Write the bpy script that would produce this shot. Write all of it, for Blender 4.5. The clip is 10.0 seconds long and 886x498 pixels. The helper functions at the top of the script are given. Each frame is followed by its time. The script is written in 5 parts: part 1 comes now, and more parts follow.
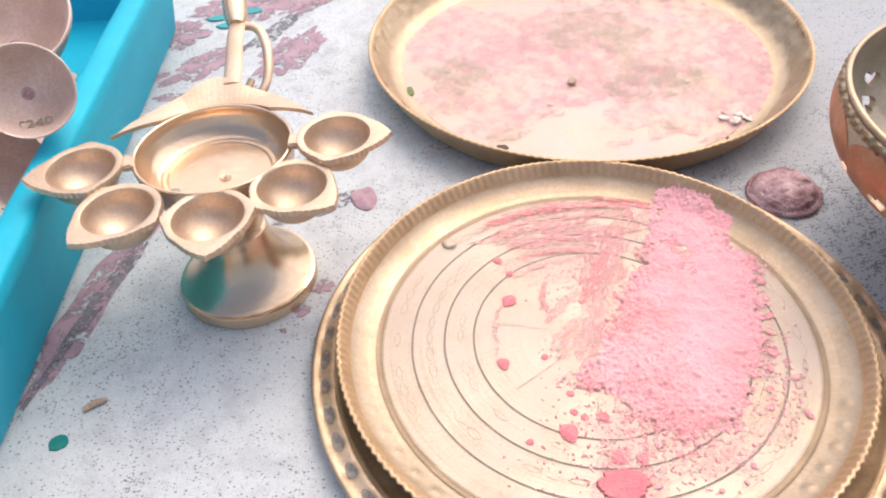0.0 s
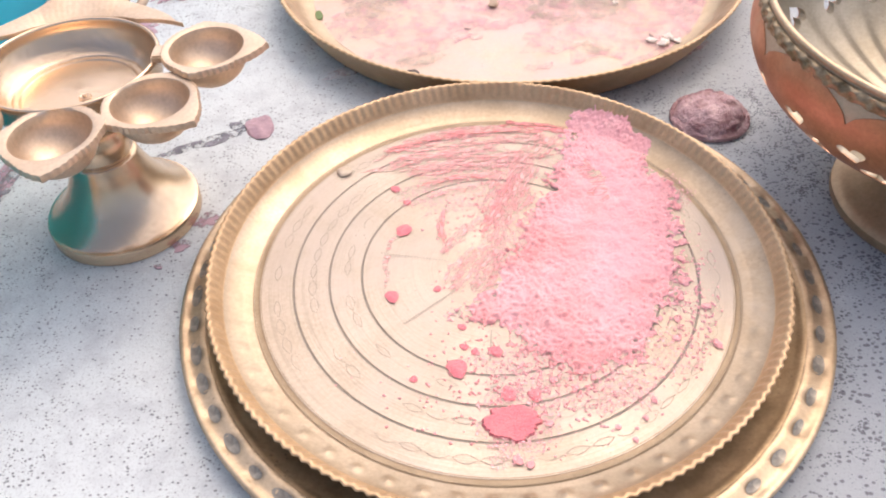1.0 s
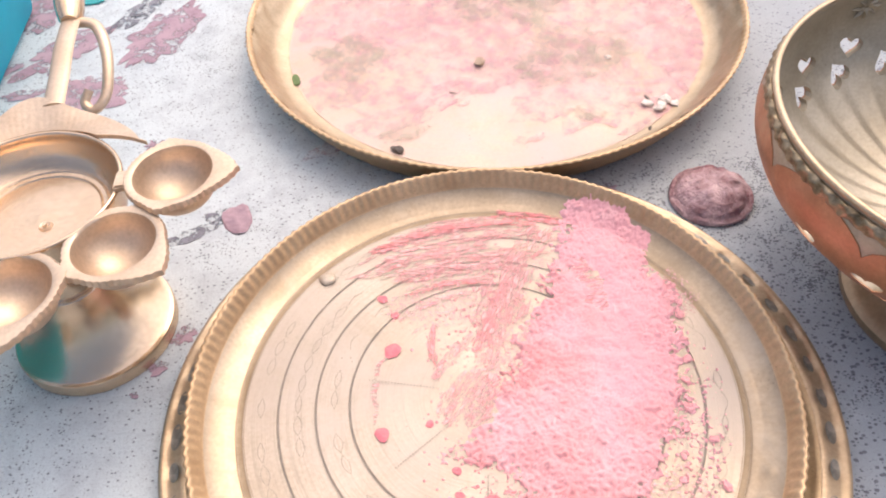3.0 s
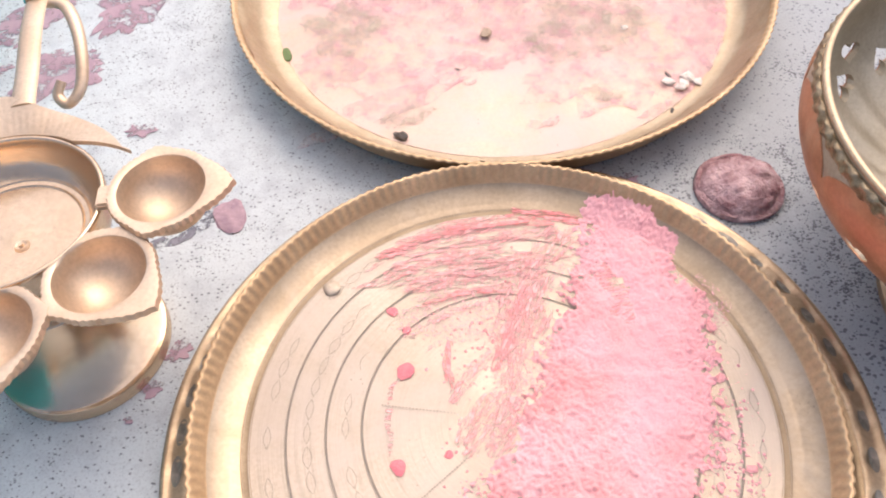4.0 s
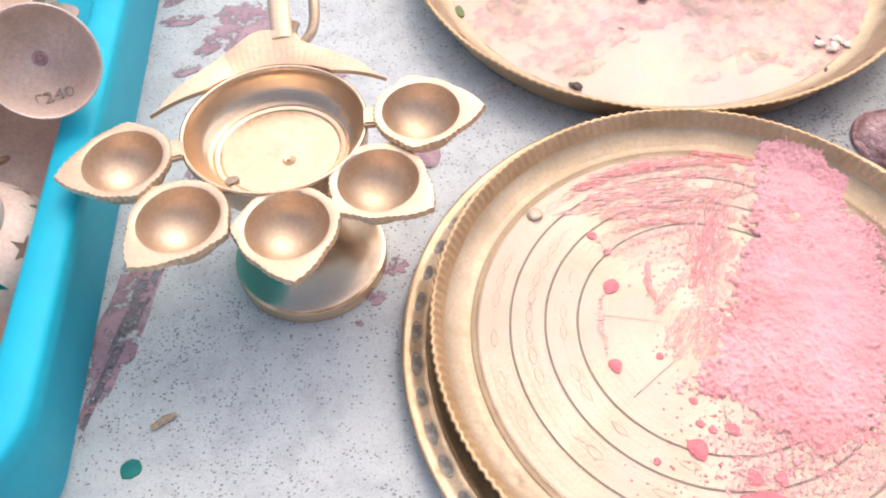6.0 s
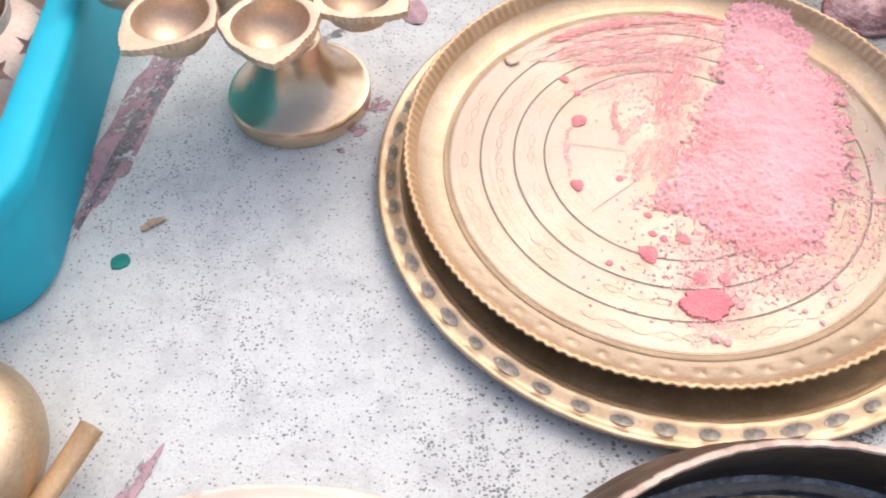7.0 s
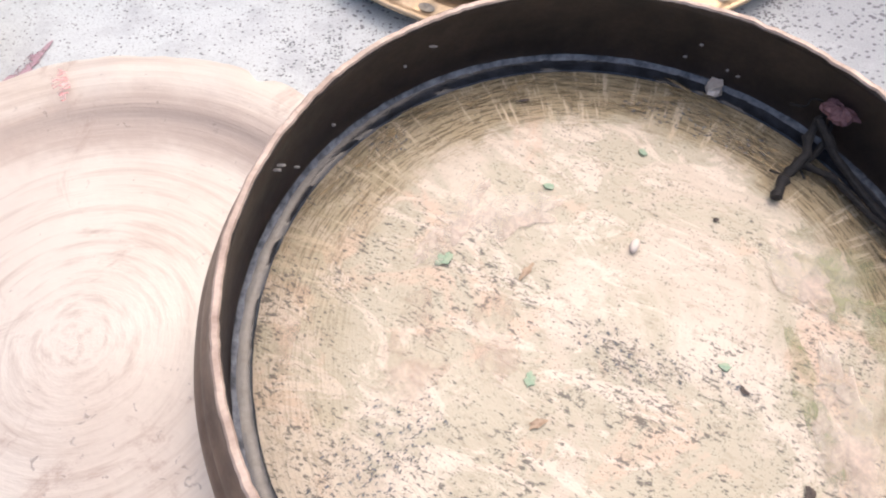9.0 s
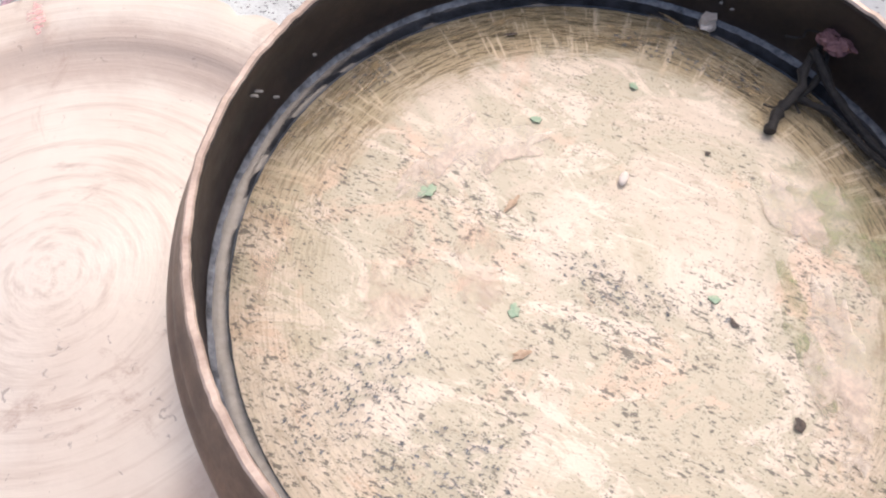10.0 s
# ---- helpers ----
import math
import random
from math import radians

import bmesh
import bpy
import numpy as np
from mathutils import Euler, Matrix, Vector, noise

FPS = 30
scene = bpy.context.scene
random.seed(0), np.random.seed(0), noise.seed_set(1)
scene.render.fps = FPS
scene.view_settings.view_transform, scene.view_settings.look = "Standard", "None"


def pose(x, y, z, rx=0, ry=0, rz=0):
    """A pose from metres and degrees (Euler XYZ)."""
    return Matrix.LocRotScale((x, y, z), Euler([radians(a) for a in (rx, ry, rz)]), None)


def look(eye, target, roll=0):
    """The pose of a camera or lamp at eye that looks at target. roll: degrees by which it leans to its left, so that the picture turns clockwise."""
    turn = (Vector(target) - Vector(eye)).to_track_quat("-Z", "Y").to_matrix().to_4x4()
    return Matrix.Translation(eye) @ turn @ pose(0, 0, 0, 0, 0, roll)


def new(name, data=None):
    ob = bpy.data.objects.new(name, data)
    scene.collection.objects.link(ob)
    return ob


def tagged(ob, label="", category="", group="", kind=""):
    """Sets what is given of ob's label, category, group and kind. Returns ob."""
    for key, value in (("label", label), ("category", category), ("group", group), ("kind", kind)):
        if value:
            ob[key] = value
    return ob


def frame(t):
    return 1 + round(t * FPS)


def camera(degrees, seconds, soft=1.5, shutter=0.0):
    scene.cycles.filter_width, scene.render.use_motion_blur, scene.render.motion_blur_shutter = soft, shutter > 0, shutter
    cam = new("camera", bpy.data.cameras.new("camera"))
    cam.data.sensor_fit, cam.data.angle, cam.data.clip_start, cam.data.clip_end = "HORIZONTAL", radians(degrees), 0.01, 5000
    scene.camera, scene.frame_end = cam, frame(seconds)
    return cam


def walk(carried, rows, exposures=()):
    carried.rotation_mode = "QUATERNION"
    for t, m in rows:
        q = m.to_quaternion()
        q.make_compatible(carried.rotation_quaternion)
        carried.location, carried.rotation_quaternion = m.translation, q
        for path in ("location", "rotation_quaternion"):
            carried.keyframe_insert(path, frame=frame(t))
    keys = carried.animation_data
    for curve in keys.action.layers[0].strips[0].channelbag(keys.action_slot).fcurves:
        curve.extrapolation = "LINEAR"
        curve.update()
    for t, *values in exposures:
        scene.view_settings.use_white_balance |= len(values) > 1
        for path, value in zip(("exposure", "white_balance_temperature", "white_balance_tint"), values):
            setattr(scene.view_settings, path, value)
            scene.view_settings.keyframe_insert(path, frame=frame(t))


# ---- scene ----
cam = camera(57.8, 10.0, 2.0)
PATH = [
    (0, (0.051, 0.023, 0.425), (0.04, 1.487, -0.938), -4.0),
    (0.5, (0.091, 0.033, 0.387), (0.135, 1.457, -1.017), -3.0),
    (1, (0.104, 0.038, 0.373), (0.148, 1.434, -1.058), -3.1),
    (1.5, (0.103, 0.037, 0.372), (0.147, 1.424, -1.068), -3.2),
    (2, (0.106, 0.042, 0.382), (0.148, 1.422, -1.064), -3.5),
    (2.5, (0.11, 0.067, 0.407), (0.147, 1.446, -1.041), -3.9),
    (2.7, (0.114, 0.089, 0.413), (0.154, 1.457, -1.045), -4.4),
    (3.8, (0.118, 0.195, 0.42), (0.184, 1.381, -1.188), -4.4),
    (4, (0.104, 0.191, 0.419), (0.178, 1.373, -1.193), -4.2),
    (4.5, (0.04, 0.153, 0.422), (0.146, 1.333, -1.189), -2.7),
    (5, (0.0, 0.144, 0.431), (0.097, 1.323, -1.181), -2.3),
    (6.5, (-0.023, 0.122, 0.444), (-0.006, 1.291, -1.178), -3.9),
    (7, (-0.004, 0.03, 0.403), (-0.002, 1.193, -1.223), -3.1),
    (7.5, (0.043, -0.041, 0.4), (0.021, 1.077, -1.258), -3.4),
    (8, (0.05, -0.081, 0.376), (0.028, 0.992, -1.312), -3.0),
    (8.5, (0.058, -0.112, 0.364), (0.034, 0.909, -1.355), -3.1),
    (9, (0.075, -0.141, 0.346), (0.045, 0.836, -1.4), -3.4),
    (9.5, (0.08, -0.151, 0.334), (0.048, 0.806, -1.422), -3.4),
    (10, (0.082, -0.157, 0.326), (0.049, 0.785, -1.438), -3.5),
]
walk(cam, [(t, look(eye, target, roll)) for t, eye, target, roll in PATH], exposures=[(0, 0.52, 6700, 15), (10, 0.52, 6700, 15)])


# ---- light ----
SUN_EL, SUN_AZ = radians(60), radians(34)
world = bpy.data.worlds.new("sky")
scene.world = world
world.use_nodes = True
wnt = world.node_tree
sky = wnt.nodes.new("ShaderNodeTexSky")
sky.sky_type = "NISHITA"
sky.sun_disc = False
sky.sun_elevation, sky.sun_rotation = SUN_EL, SUN_AZ
sky.air_density, sky.dust_density, sky.ozone_density = 1.0, 5.0, 1.0
wnt.nodes["Background"].inputs["Strength"].default_value = 0.15
wnt.links.new(sky.outputs["Color"], wnt.nodes["Background"].inputs["Color"])
sun_data = bpy.data.lights.new("sun", "SUN")
sun_data.energy, sun_data.angle, sun_data.color = 1.05, radians(115), (1.0, 0.95, 0.89)
sun = new("sun", sun_data)
toward = Vector((math.sin(SUN_AZ) * math.cos(SUN_EL), math.cos(SUN_AZ) * math.cos(SUN_EL), math.sin(SUN_EL)))
sun.matrix_world = look(toward * 5, (0, 0, 0))


# ---- material helpers ----
class Nodes:
    """A thin layer over a material's node tree."""

    def __init__(self, name):
        self.m = bpy.data.materials.new(name)
        self.m.use_nodes = True
        self.t = self.m.node_tree
        self.b = self.t.nodes["Principled BSDF"]
        self.co = self.t.nodes.new("ShaderNodeTexCoord").outputs["Object"]

    def put(self, kind, operation=""):
        n = self.t.nodes.new(kind)
        if operation:
            n.operation = operation
        return n

    def link(self, a, sock):
        if isinstance(a, bpy.types.NodeSocket):
            self.t.links.new(a, sock)
        else:
            sock.default_value = a

    def noise(self, scale, detail=4, rough=0.6, vec=None, distort=0.0):
        n = self.put("ShaderNodeTexNoise")
        self.link(vec or self.co, n.inputs["Vector"])
        n.inputs["Scale"].default_value, n.inputs["Detail"].default_value = scale, detail
        n.inputs["Roughness"].default_value, n.inputs["Distortion"].default_value = rough, distort
        return n.outputs["Fac"]

    def cells(self, scale, vec=None, out="Distance"):
        n = self.put("ShaderNodeTexVoronoi")
        self.link(vec or self.co, n.inputs["Vector"])
        n.inputs["Scale"].default_value = scale
        return n.outputs[out]

    def ramp(self, fac, *stops):
        n = self.put("ShaderNodeValToRGB")
        e = n.color_ramp.elements
        while len(e) < len(stops):
            e.new(0.5)
        for el, (p, c) in zip(e, stops):
            el.position = p
            el.color = (c, c, c, 1) if isinstance(c, (int, float)) else (*c, 1)
        self.link(fac, n.inputs["Fac"])
        return n.outputs["Color"]

    def mix(self, fac, a, b, blend="MIX"):
        n = self.put("ShaderNodeMix")
        n.data_type, n.blend_type = "RGBA", blend
        self.link(fac, n.inputs[0])
        for v, s in ((a, n.inputs[6]), (b, n.inputs[7])):
            self.link((*v, 1) if isinstance(v, tuple) else v, s)
        return n.outputs[2]

    def math(self, op, a, b=0.0, clamp=False):
        n = self.put("ShaderNodeMath", op)
        n.use_clamp = clamp
        self.link(a, n.inputs[0])
        self.link(b, n.inputs[1])
        return n.outputs[0]

    def rings(self, along=2.0, across=260.0):
        """Coordinates that run round the z axis: fine across the radius, long round it."""
        s = self.put("ShaderNodeSeparateXYZ")
        self.link(self.co, s.inputs[0])
        flat = self.put("ShaderNodeCombineXYZ")
        self.link(s.outputs[0], flat.inputs[0])
        self.link(s.outputs[1], flat.inputs[1])
        ln = self.put("ShaderNodeVectorMath", "LENGTH")
        self.link(flat.outputs[0], ln.inputs[0])
        nm = self.put("ShaderNodeVectorMath", "NORMALIZE")
        self.link(flat.outputs[0], nm.inputs[0])
        sc = self.put("ShaderNodeVectorMath", "SCALE")
        self.link(nm.outputs[0], sc.inputs[0])
        sc.inputs["Scale"].default_value = along
        up = self.put("ShaderNodeCombineXYZ")
        self.link(self.math("MULTIPLY", ln.outputs["Value"], across), up.inputs[2])
        ad = self.put("ShaderNodeVectorMath", "ADD")
        self.link(sc.outputs[0], ad.inputs[0])
        self.link(up.outputs[0], ad.inputs[1])
        return ad.outputs[0], ln.outputs["Value"]

    def bump(self, height, strength=0.3, dist=0.001):
        n = self.put("ShaderNodeBump")
        self.link(height, n.inputs["Height"])
        n.inputs["Strength"].default_value, n.inputs["Distance"].default_value = strength, dist
        self.link(n.outputs[0], self.b.inputs["Normal"])

    def done(self, color=None, rough=None, metal=None, alpha=None):
        for key, v in (("Base Color", color), ("Roughness", rough), ("Metallic", metal), ("Alpha", alpha)):
            if v is not None:
                self.link((*v, 1) if isinstance(v, tuple) else v, self.b.inputs[key])
        return self.m


def brass(name, light, dark, rough=(0.25, 0.5), metal=1.0, patch=18, specks=0.0, spin=0.0, film=None, film_at=0.5):
    n = Nodes(name)
    big = n.noise(patch, 5, 0.65)
    col = n.mix(n.ramp(big, (0.35, 0), (0.68, 1)), light, dark)
    fine = n.noise(420, 3)
    col = n.mix(n.ramp(fine, (0.35, 0.0), (0.75, 0.35)), col, tuple(c * 0.6 for c in dark))
    height = n.math("MULTIPLY", fine, 0.4)
    if spin:
        vec, _ = n.rings(1.6, 900)
        line = n.noise(1, 3, 0.6, vec)
        col = n.mix(n.math("MULTIPLY", n.ramp(line, (0.45, 0), (0.75, 1)), spin), col, tuple(c * 0.55 for c in dark))
        height = n.math("ADD", height, n.math("MULTIPLY", line, 0.8))
    mt = metal
    if film:
        f = n.ramp(n.noise(11, 6, 0.7, distort=0.8), (film_at, 0), (film_at + 0.22, 0.85))
        col = n.mix(f, col, film)
        mt = n.math("SUBTRACT", metal, n.math("MULTIPLY", f, metal * 0.75), True)
    if specks:
        d = n.math("ADD", n.cells(260), n.math("MULTIPLY", n.noise(30, 3), 0.9))
        k = n.ramp(d, (0.42, 1), (0.5, 0))
        col = n.mix(n.math("MULTIPLY", k, specks), col, (0.05, 0.04, 0.03))
    n.bump(height, 0.25, 0.0006)
    ro = n.math("ADD", n.math("MULTIPLY", n.noise(patch * 2.3, 4), rough[1] - rough[0]), rough[0])
    return n.done(col, ro, mt)


def plain(name, a, b, rough=0.6, scale=60, bump=0.3, metal=0.0, dist=0.001):
    n = Nodes(name)
    f = n.noise(scale, 5, 0.65)
    n.bump(n.noise(scale * 4, 4), bump, dist)
    return n.done(n.mix(n.ramp(f, (0.35, 0), (0.65, 1)), a, b), rough, metal)


def floor_material():
    n = Nodes("whitewashed_cement")
    cloud = n.noise(3.5, 6, 0.6)
    col = n.mix(n.ramp(cloud, (0.35, 0), (0.7, 1)), (0.600, 0.645, 0.645), (0.535, 0.575, 0.580))
    col = n.mix(n.ramp(n.noise(38, 5, 0.7), (0.46, 0), (0.70, 0.7)), col, (0.40, 0.425, 0.445))
    part_x = n.put("ShaderNodeSeparateXYZ")
    n.link(n.co, part_x.inputs[0])
    # floor mixed greyer for x of about 0.2 to 1, edges broken by noise
    bare = n.ramp(n.math("MULTIPLY", n.math("ADD", n.math("MULTIPLY", part_x.outputs[0], 2.0), n.noise(7, 5, 0.7)), 0.35), (0.31, 0), (0.40, 0.75), (0.62, 0.75), (0.92, 0))
    col = n.mix(bare, col, (0.335, 0.355, 0.37))
    warp = n.put("ShaderNodeVectorMath", "MULTIPLY")
    n.link(n.co, warp.inputs[0])
    warp.inputs[1].default_value = (1.0, 1.35, 1.0)
    clump = n.math("MULTIPLY", n.ramp(n.noise(9, 5, 0.7), (0.38, 0.1), (0.60, 1)), n.ramp(n.noise(70, 3), (0.35, 0.25), (0.62, 1)))
    trodden = n.math("ADD", n.math("MULTIPLY", part_x.outputs[1], -1.3), n.math("MULTIPLY", part_x.outputs[0], 1.5))
    trodden = n.math("SINE", trodden)
    clump = n.math("MULTIPLY", clump, n.ramp(n.math("ADD", trodden, n.noise(5, 3)), (0.0, 0.62), (0.45, 1)))
    pick = n.put("ShaderNodeSeparateColor")
    n.link(n.cells(520, warp.outputs[0], "Color"), pick.inputs[0])
    dots = n.math("ADD", n.math("SUBTRACT", n.cells(520, warp.outputs[0]), n.math("MULTIPLY", clump, 0.70)), n.math("MULTIPLY", pick.outputs[0], 0.34))
    dots = n.math("ADD", dots, n.math("MULTIPLY", n.math("SUBTRACT", n.noise(900, 3), 0.5), 0.25))
    k = n.ramp(dots, (0.0, 1), (0.12, 0))
    col = n.mix(n.math("MULTIPLY", k, 0.8), col, (0.085, 0.085, 0.095))
    far = n.math("SUBTRACT", n.cells(230, warp.outputs[0]), n.math("MULTIPLY", n.noise(14, 4, 0.7), n.ramp(n.math("ADD", trodden, n.noise(6, 4, 0.7)), (0.1, 0.26), (0.6, 0.48))))
    far = n.math("ADD", far, n.math("MULTIPLY", n.math("SUBTRACT", n.noise(600, 3), 0.5), 0.16))
    col = n.mix(n.math("MULTIPLY", n.ramp(far, (0.02, 1), (0.09, 0)), 0.75), col, (0.09, 0.085, 0.1))
    tint = n.ramp(n.noise(6.5, 5, 0.7, distort=0.6), (0.60, 0), (0.72, 0.14))
    col = n.mix(tint, col, (0.46, 0.33, 0.40))
    grain = n.noise(620, 4, 0.75)
    col = n.mix(n.ramp(grain, (0.52, 0), (0.68, 0.6)), col, (0.27, 0.28, 0.295))
    n.bump(n.math("SUBTRACT", n.math("ADD", n.noise(160, 5, 0.7), grain), n.math("MULTIPLY", k, 0.6)), 0.4, 0.001)
    return n.done(col, 0.75)


def ragged(name, a, b, scale=90, low=0.42, high=0.56, rough=0.8, stretch=(1, 1, 1), speck=None):
    """A thin coat that is worn through in places."""
    n = Nodes(name)
    mp = n.put("ShaderNodeMapping")
    mp.inputs["Scale"].default_value = stretch
    n.link(n.co, mp.inputs["Vector"])
    f = n.noise(scale, 6, 0.7, mp.outputs[0])
    col = n.mix(n.ramp(n.noise(scale * 0.7, 4), (0.4, 0), (0.6, 1)), a, b)
    if speck:
        col = n.mix(n.ramp(n.cells(300), (0.15, 0.9), (0.3, 0)), col, speck)
    n.bump(n.noise(500, 3), 0.3, 0.0005)
    return n.done(col, rough, 0.0, n.ramp(f, (low, 0), (high, 1)))


FLOOR = floor_material()
BRASS_LAMP = brass("polished_brass", (0.80, 0.60, 0.42), (0.73, 0.53, 0.35), (0.19, 0.30), metal=0.87, patch=24)
BRASS_CAST = brass("cast_brass", (0.75, 0.585, 0.43), (0.65, 0.475, 0.325), (0.36, 0.52), metal=0.74, patch=34, specks=0.1)
BRASS_PLATE = brass("worn_brass_plate", (0.60, 0.505, 0.405), (0.465, 0.375, 0.275), (0.38, 0.60), metal=0.42, patch=15, spin=0.4, specks=0.35, film=(0.525, 0.44, 0.36), film_at=0.42)
BRASS_BAND = brass("tan_brass_band", (0.53, 0.41, 0.285), (0.38, 0.285, 0.185), (0.28, 0.46), metal=0.62, patch=18, specks=0.25, film=(0.50, 0.40, 0.29), film_at=0.52)
BRASS_RIM = brass("brass_rim", (0.66, 0.46, 0.27), (0.50, 0.33, 0.18), (0.36, 0.52), metal=0.5, patch=30, specks=0.25)
BRASS_OLD = brass("tarnished_brass", (0.60, 0.44, 0.27), (0.38, 0.26, 0.14), (0.35, 0.55), metal=0.6, patch=24, specks=0.4)
# darker brass for the plate's ring groove: its brown shade put into the colour
GROOVE_SHADE = brass("groove_shade_brass", (0.40, 0.30, 0.19), (0.27, 0.19, 0.11), (0.45, 0.6), metal=0.3, patch=30, specks=0.3)
BRASS_EDGE = brass("dull_brass_edge", (0.58, 0.45, 0.31), (0.44, 0.33, 0.21), (0.36, 0.52), metal=0.8, patch=30, specks=0.3)
BRASS_PINK = brass("brass_with_pink_film", (0.62, 0.49, 0.38), (0.48, 0.37, 0.27), (0.36, 0.56), metal=0.4, patch=13, specks=0.7, film=(0.66, 0.43, 0.39), film_at=0.36)
# dark brass for the ovals set in the tray rim's dimples
DIMPLE_DARK = brass("dark_dimple_brass", (0.34, 0.31, 0.26), (0.15, 0.135, 0.115), (0.35, 0.5), metal=0.5, patch=140)
COPPER = brass("coppery_coat", (0.62, 0.33, 0.19), (0.44, 0.20, 0.10), (0.34, 0.52), metal=0.6, patch=26, specks=0.15, film=(0.52, 0.36, 0.23), film_at=0.52)
SILVERY = brass("pale_brass", (0.52, 0.45, 0.34), (0.38, 0.32, 0.225), (0.32, 0.5), metal=0.5, patch=22, specks=0.35)
PINKISH = brass("raw_pinkish_brass", (0.80, 0.64, 0.55), (0.62, 0.47, 0.39), (0.45, 0.6), metal=0.35, patch=26, specks=0.3)
ENGRAVED = plain("engraved_line", (0.25, 0.215, 0.175), (0.36, 0.31, 0.25), 0.7, 200, metal=0.0)
PLASTIC = plain("turquoise_plastic", (0.0, 0.46, 0.62), (0.0, 0.42, 0.58), 0.5, 30, 0.05)
PLASTIC.node_tree.nodes["Principled BSDF"].inputs["Specular IOR Level"].default_value = 0.22
GREEN = plain("green_paint", (0.0, 0.16, 0.15), (0.01, 0.22, 0.18), 0.4)
WOOD = plain("pale_wood", (0.50, 0.38, 0.27), (0.34, 0.24, 0.16), 0.7, 300)
TWIG = plain("black_twig", (0.008, 0.008, 0.009), (0.03, 0.027, 0.026), 0.7, 300, 0.8)
STONE = plain("pale_bit", (0.76, 0.69, 0.61), (0.64, 0.54, 0.47), 0.6, 200)
DARKSTONE = plain("grey_speck", (0.34, 0.32, 0.30), (0.18, 0.17, 0.16), 0.7, 200)
DARKBIT = plain("dark_bit", (0.06, 0.05, 0.045), (0.12, 0.09, 0.07), 0.7, 300)
LEAF = plain("green_leaf", (0.10, 0.16, 0.04), (0.16, 0.22, 0.07), 0.6, 200)
GREENBIT = plain("verdigris_bit", (0.26, 0.40, 0.28), (0.40, 0.48, 0.34), 0.8, 300)
FLOWER = plain("dried_flower", (0.13, 0.06, 0.07), (0.24, 0.13, 0.14), 0.8, 300, 0.5)
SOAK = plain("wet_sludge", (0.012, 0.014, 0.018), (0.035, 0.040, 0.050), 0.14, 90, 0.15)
GREY_LINE = plain("grey_scum", (0.05, 0.055, 0.065), (0.20, 0.215, 0.24), 0.25, 140, 0.4)
PAN_WALL = brass("sooted_metal", (0.055, 0.040, 0.034), (0.022, 0.018, 0.018), (0.35, 0.6), metal=0.3, patch=40, specks=0.5)
PAN_BROWN = brass("brown_metal", (0.22, 0.15, 0.11), (0.10, 0.065, 0.05), (0.35, 0.55), metal=0.6, patch=40, specks=0.3)
LIPMETAL = brass("bare_lip_metal", (0.62, 0.50, 0.42), (0.36, 0.27, 0.22), (0.45, 0.6), metal=0.3, patch=60, specks=0.3)
BAND = brass("embossed_brass", (0.46, 0.35, 0.22), (0.16, 0.11, 0.06), (0.3, 0.5), metal=0.8, patch=160, specks=0.5)
MAROON = plain("maroon_marbled", (0.70, 0.47, 0.47), (0.23, 0.085, 0.095), 0.24, 42, 1.0, dist=0.004)
POWDER_DARK = plain("coral_powder", (0.80, 0.26, 0.27), (0.72, 0.20, 0.23), 0.95, 160, 0.8)
STAIN = ragged("maroon_paint_stain", (0.34, 0.22, 0.26), (0.44, 0.30, 0.34), 60, 0.40, 0.52)
STAIN_DARK = ragged("black_paint_stain", (0.13, 0.13, 0.15), (0.24, 0.23, 0.26), 110, 0.44, 0.56)
SMEAR = ragged("pink_powder_smear", (0.82, 0.36, 0.35), (0.86, 0.52, 0.48), 260, 0.46, 0.60, 0.95, (0.35, 1.7, 1))
CORAL = ragged("coral_powder_smear", (0.80, 0.25, 0.25), (0.84, 0.38, 0.37), 240, 0.42, 0.55, 0.95, (0.35, 1.7, 1))
GREYFILM = ragged("brown_grey_film", (0.42, 0.36, 0.27), (0.52, 0.44, 0.34), 60, 0.42, 0.75, 0.8)
FILM = ragged("pink_powder_film", (0.80, 0.41, 0.46), (0.76, 0.55, 0.50), 60, 0.44, 0.80, 0.9)
DUST = ragged("pink_powder_dust", (0.84, 0.42, 0.42), (0.88, 0.52, 0.52), 520, 0.52, 0.62, 0.95)


def powder_material():
    n = Nodes("pink_powder")
    f = n.noise(22, 5, 0.6)
    col = n.mix(n.ramp(f, (0.40, 0), (0.64, 1)), (0.85, 0.37, 0.36), (0.88, 0.50, 0.51))
    xy = n.put("ShaderNodeSeparateXYZ")
    n.link(n.co, xy.inputs[0])
    pale = n.math("ADD", n.math("ADD", n.math("MULTIPLY", xy.outputs[0], 5.0), n.math("MULTIPLY", xy.outputs[1], 2.5)), n.noise(20, 5, 0.7))
    col = n.mix(n.ramp(pale, (0.74, 0), (1.15, 0.8)), col, (0.88, 0.46, 0.485))
    col = n.mix(n.ramp(n.noise(300, 5, 0.75), (0.50, 0), (0.74, 0.45)), col, (0.74, 0.26, 0.28))
    col = n.mix(n.ramp(n.noise(55, 5, 0.7), (0.56, 0), (0.70, 0.5)), col, (0.88, 0.56, 0.54))
    n.bump(n.noise(700, 4, 0.7), 0.7, 0.0012)
    return n.done(col, 0.95)


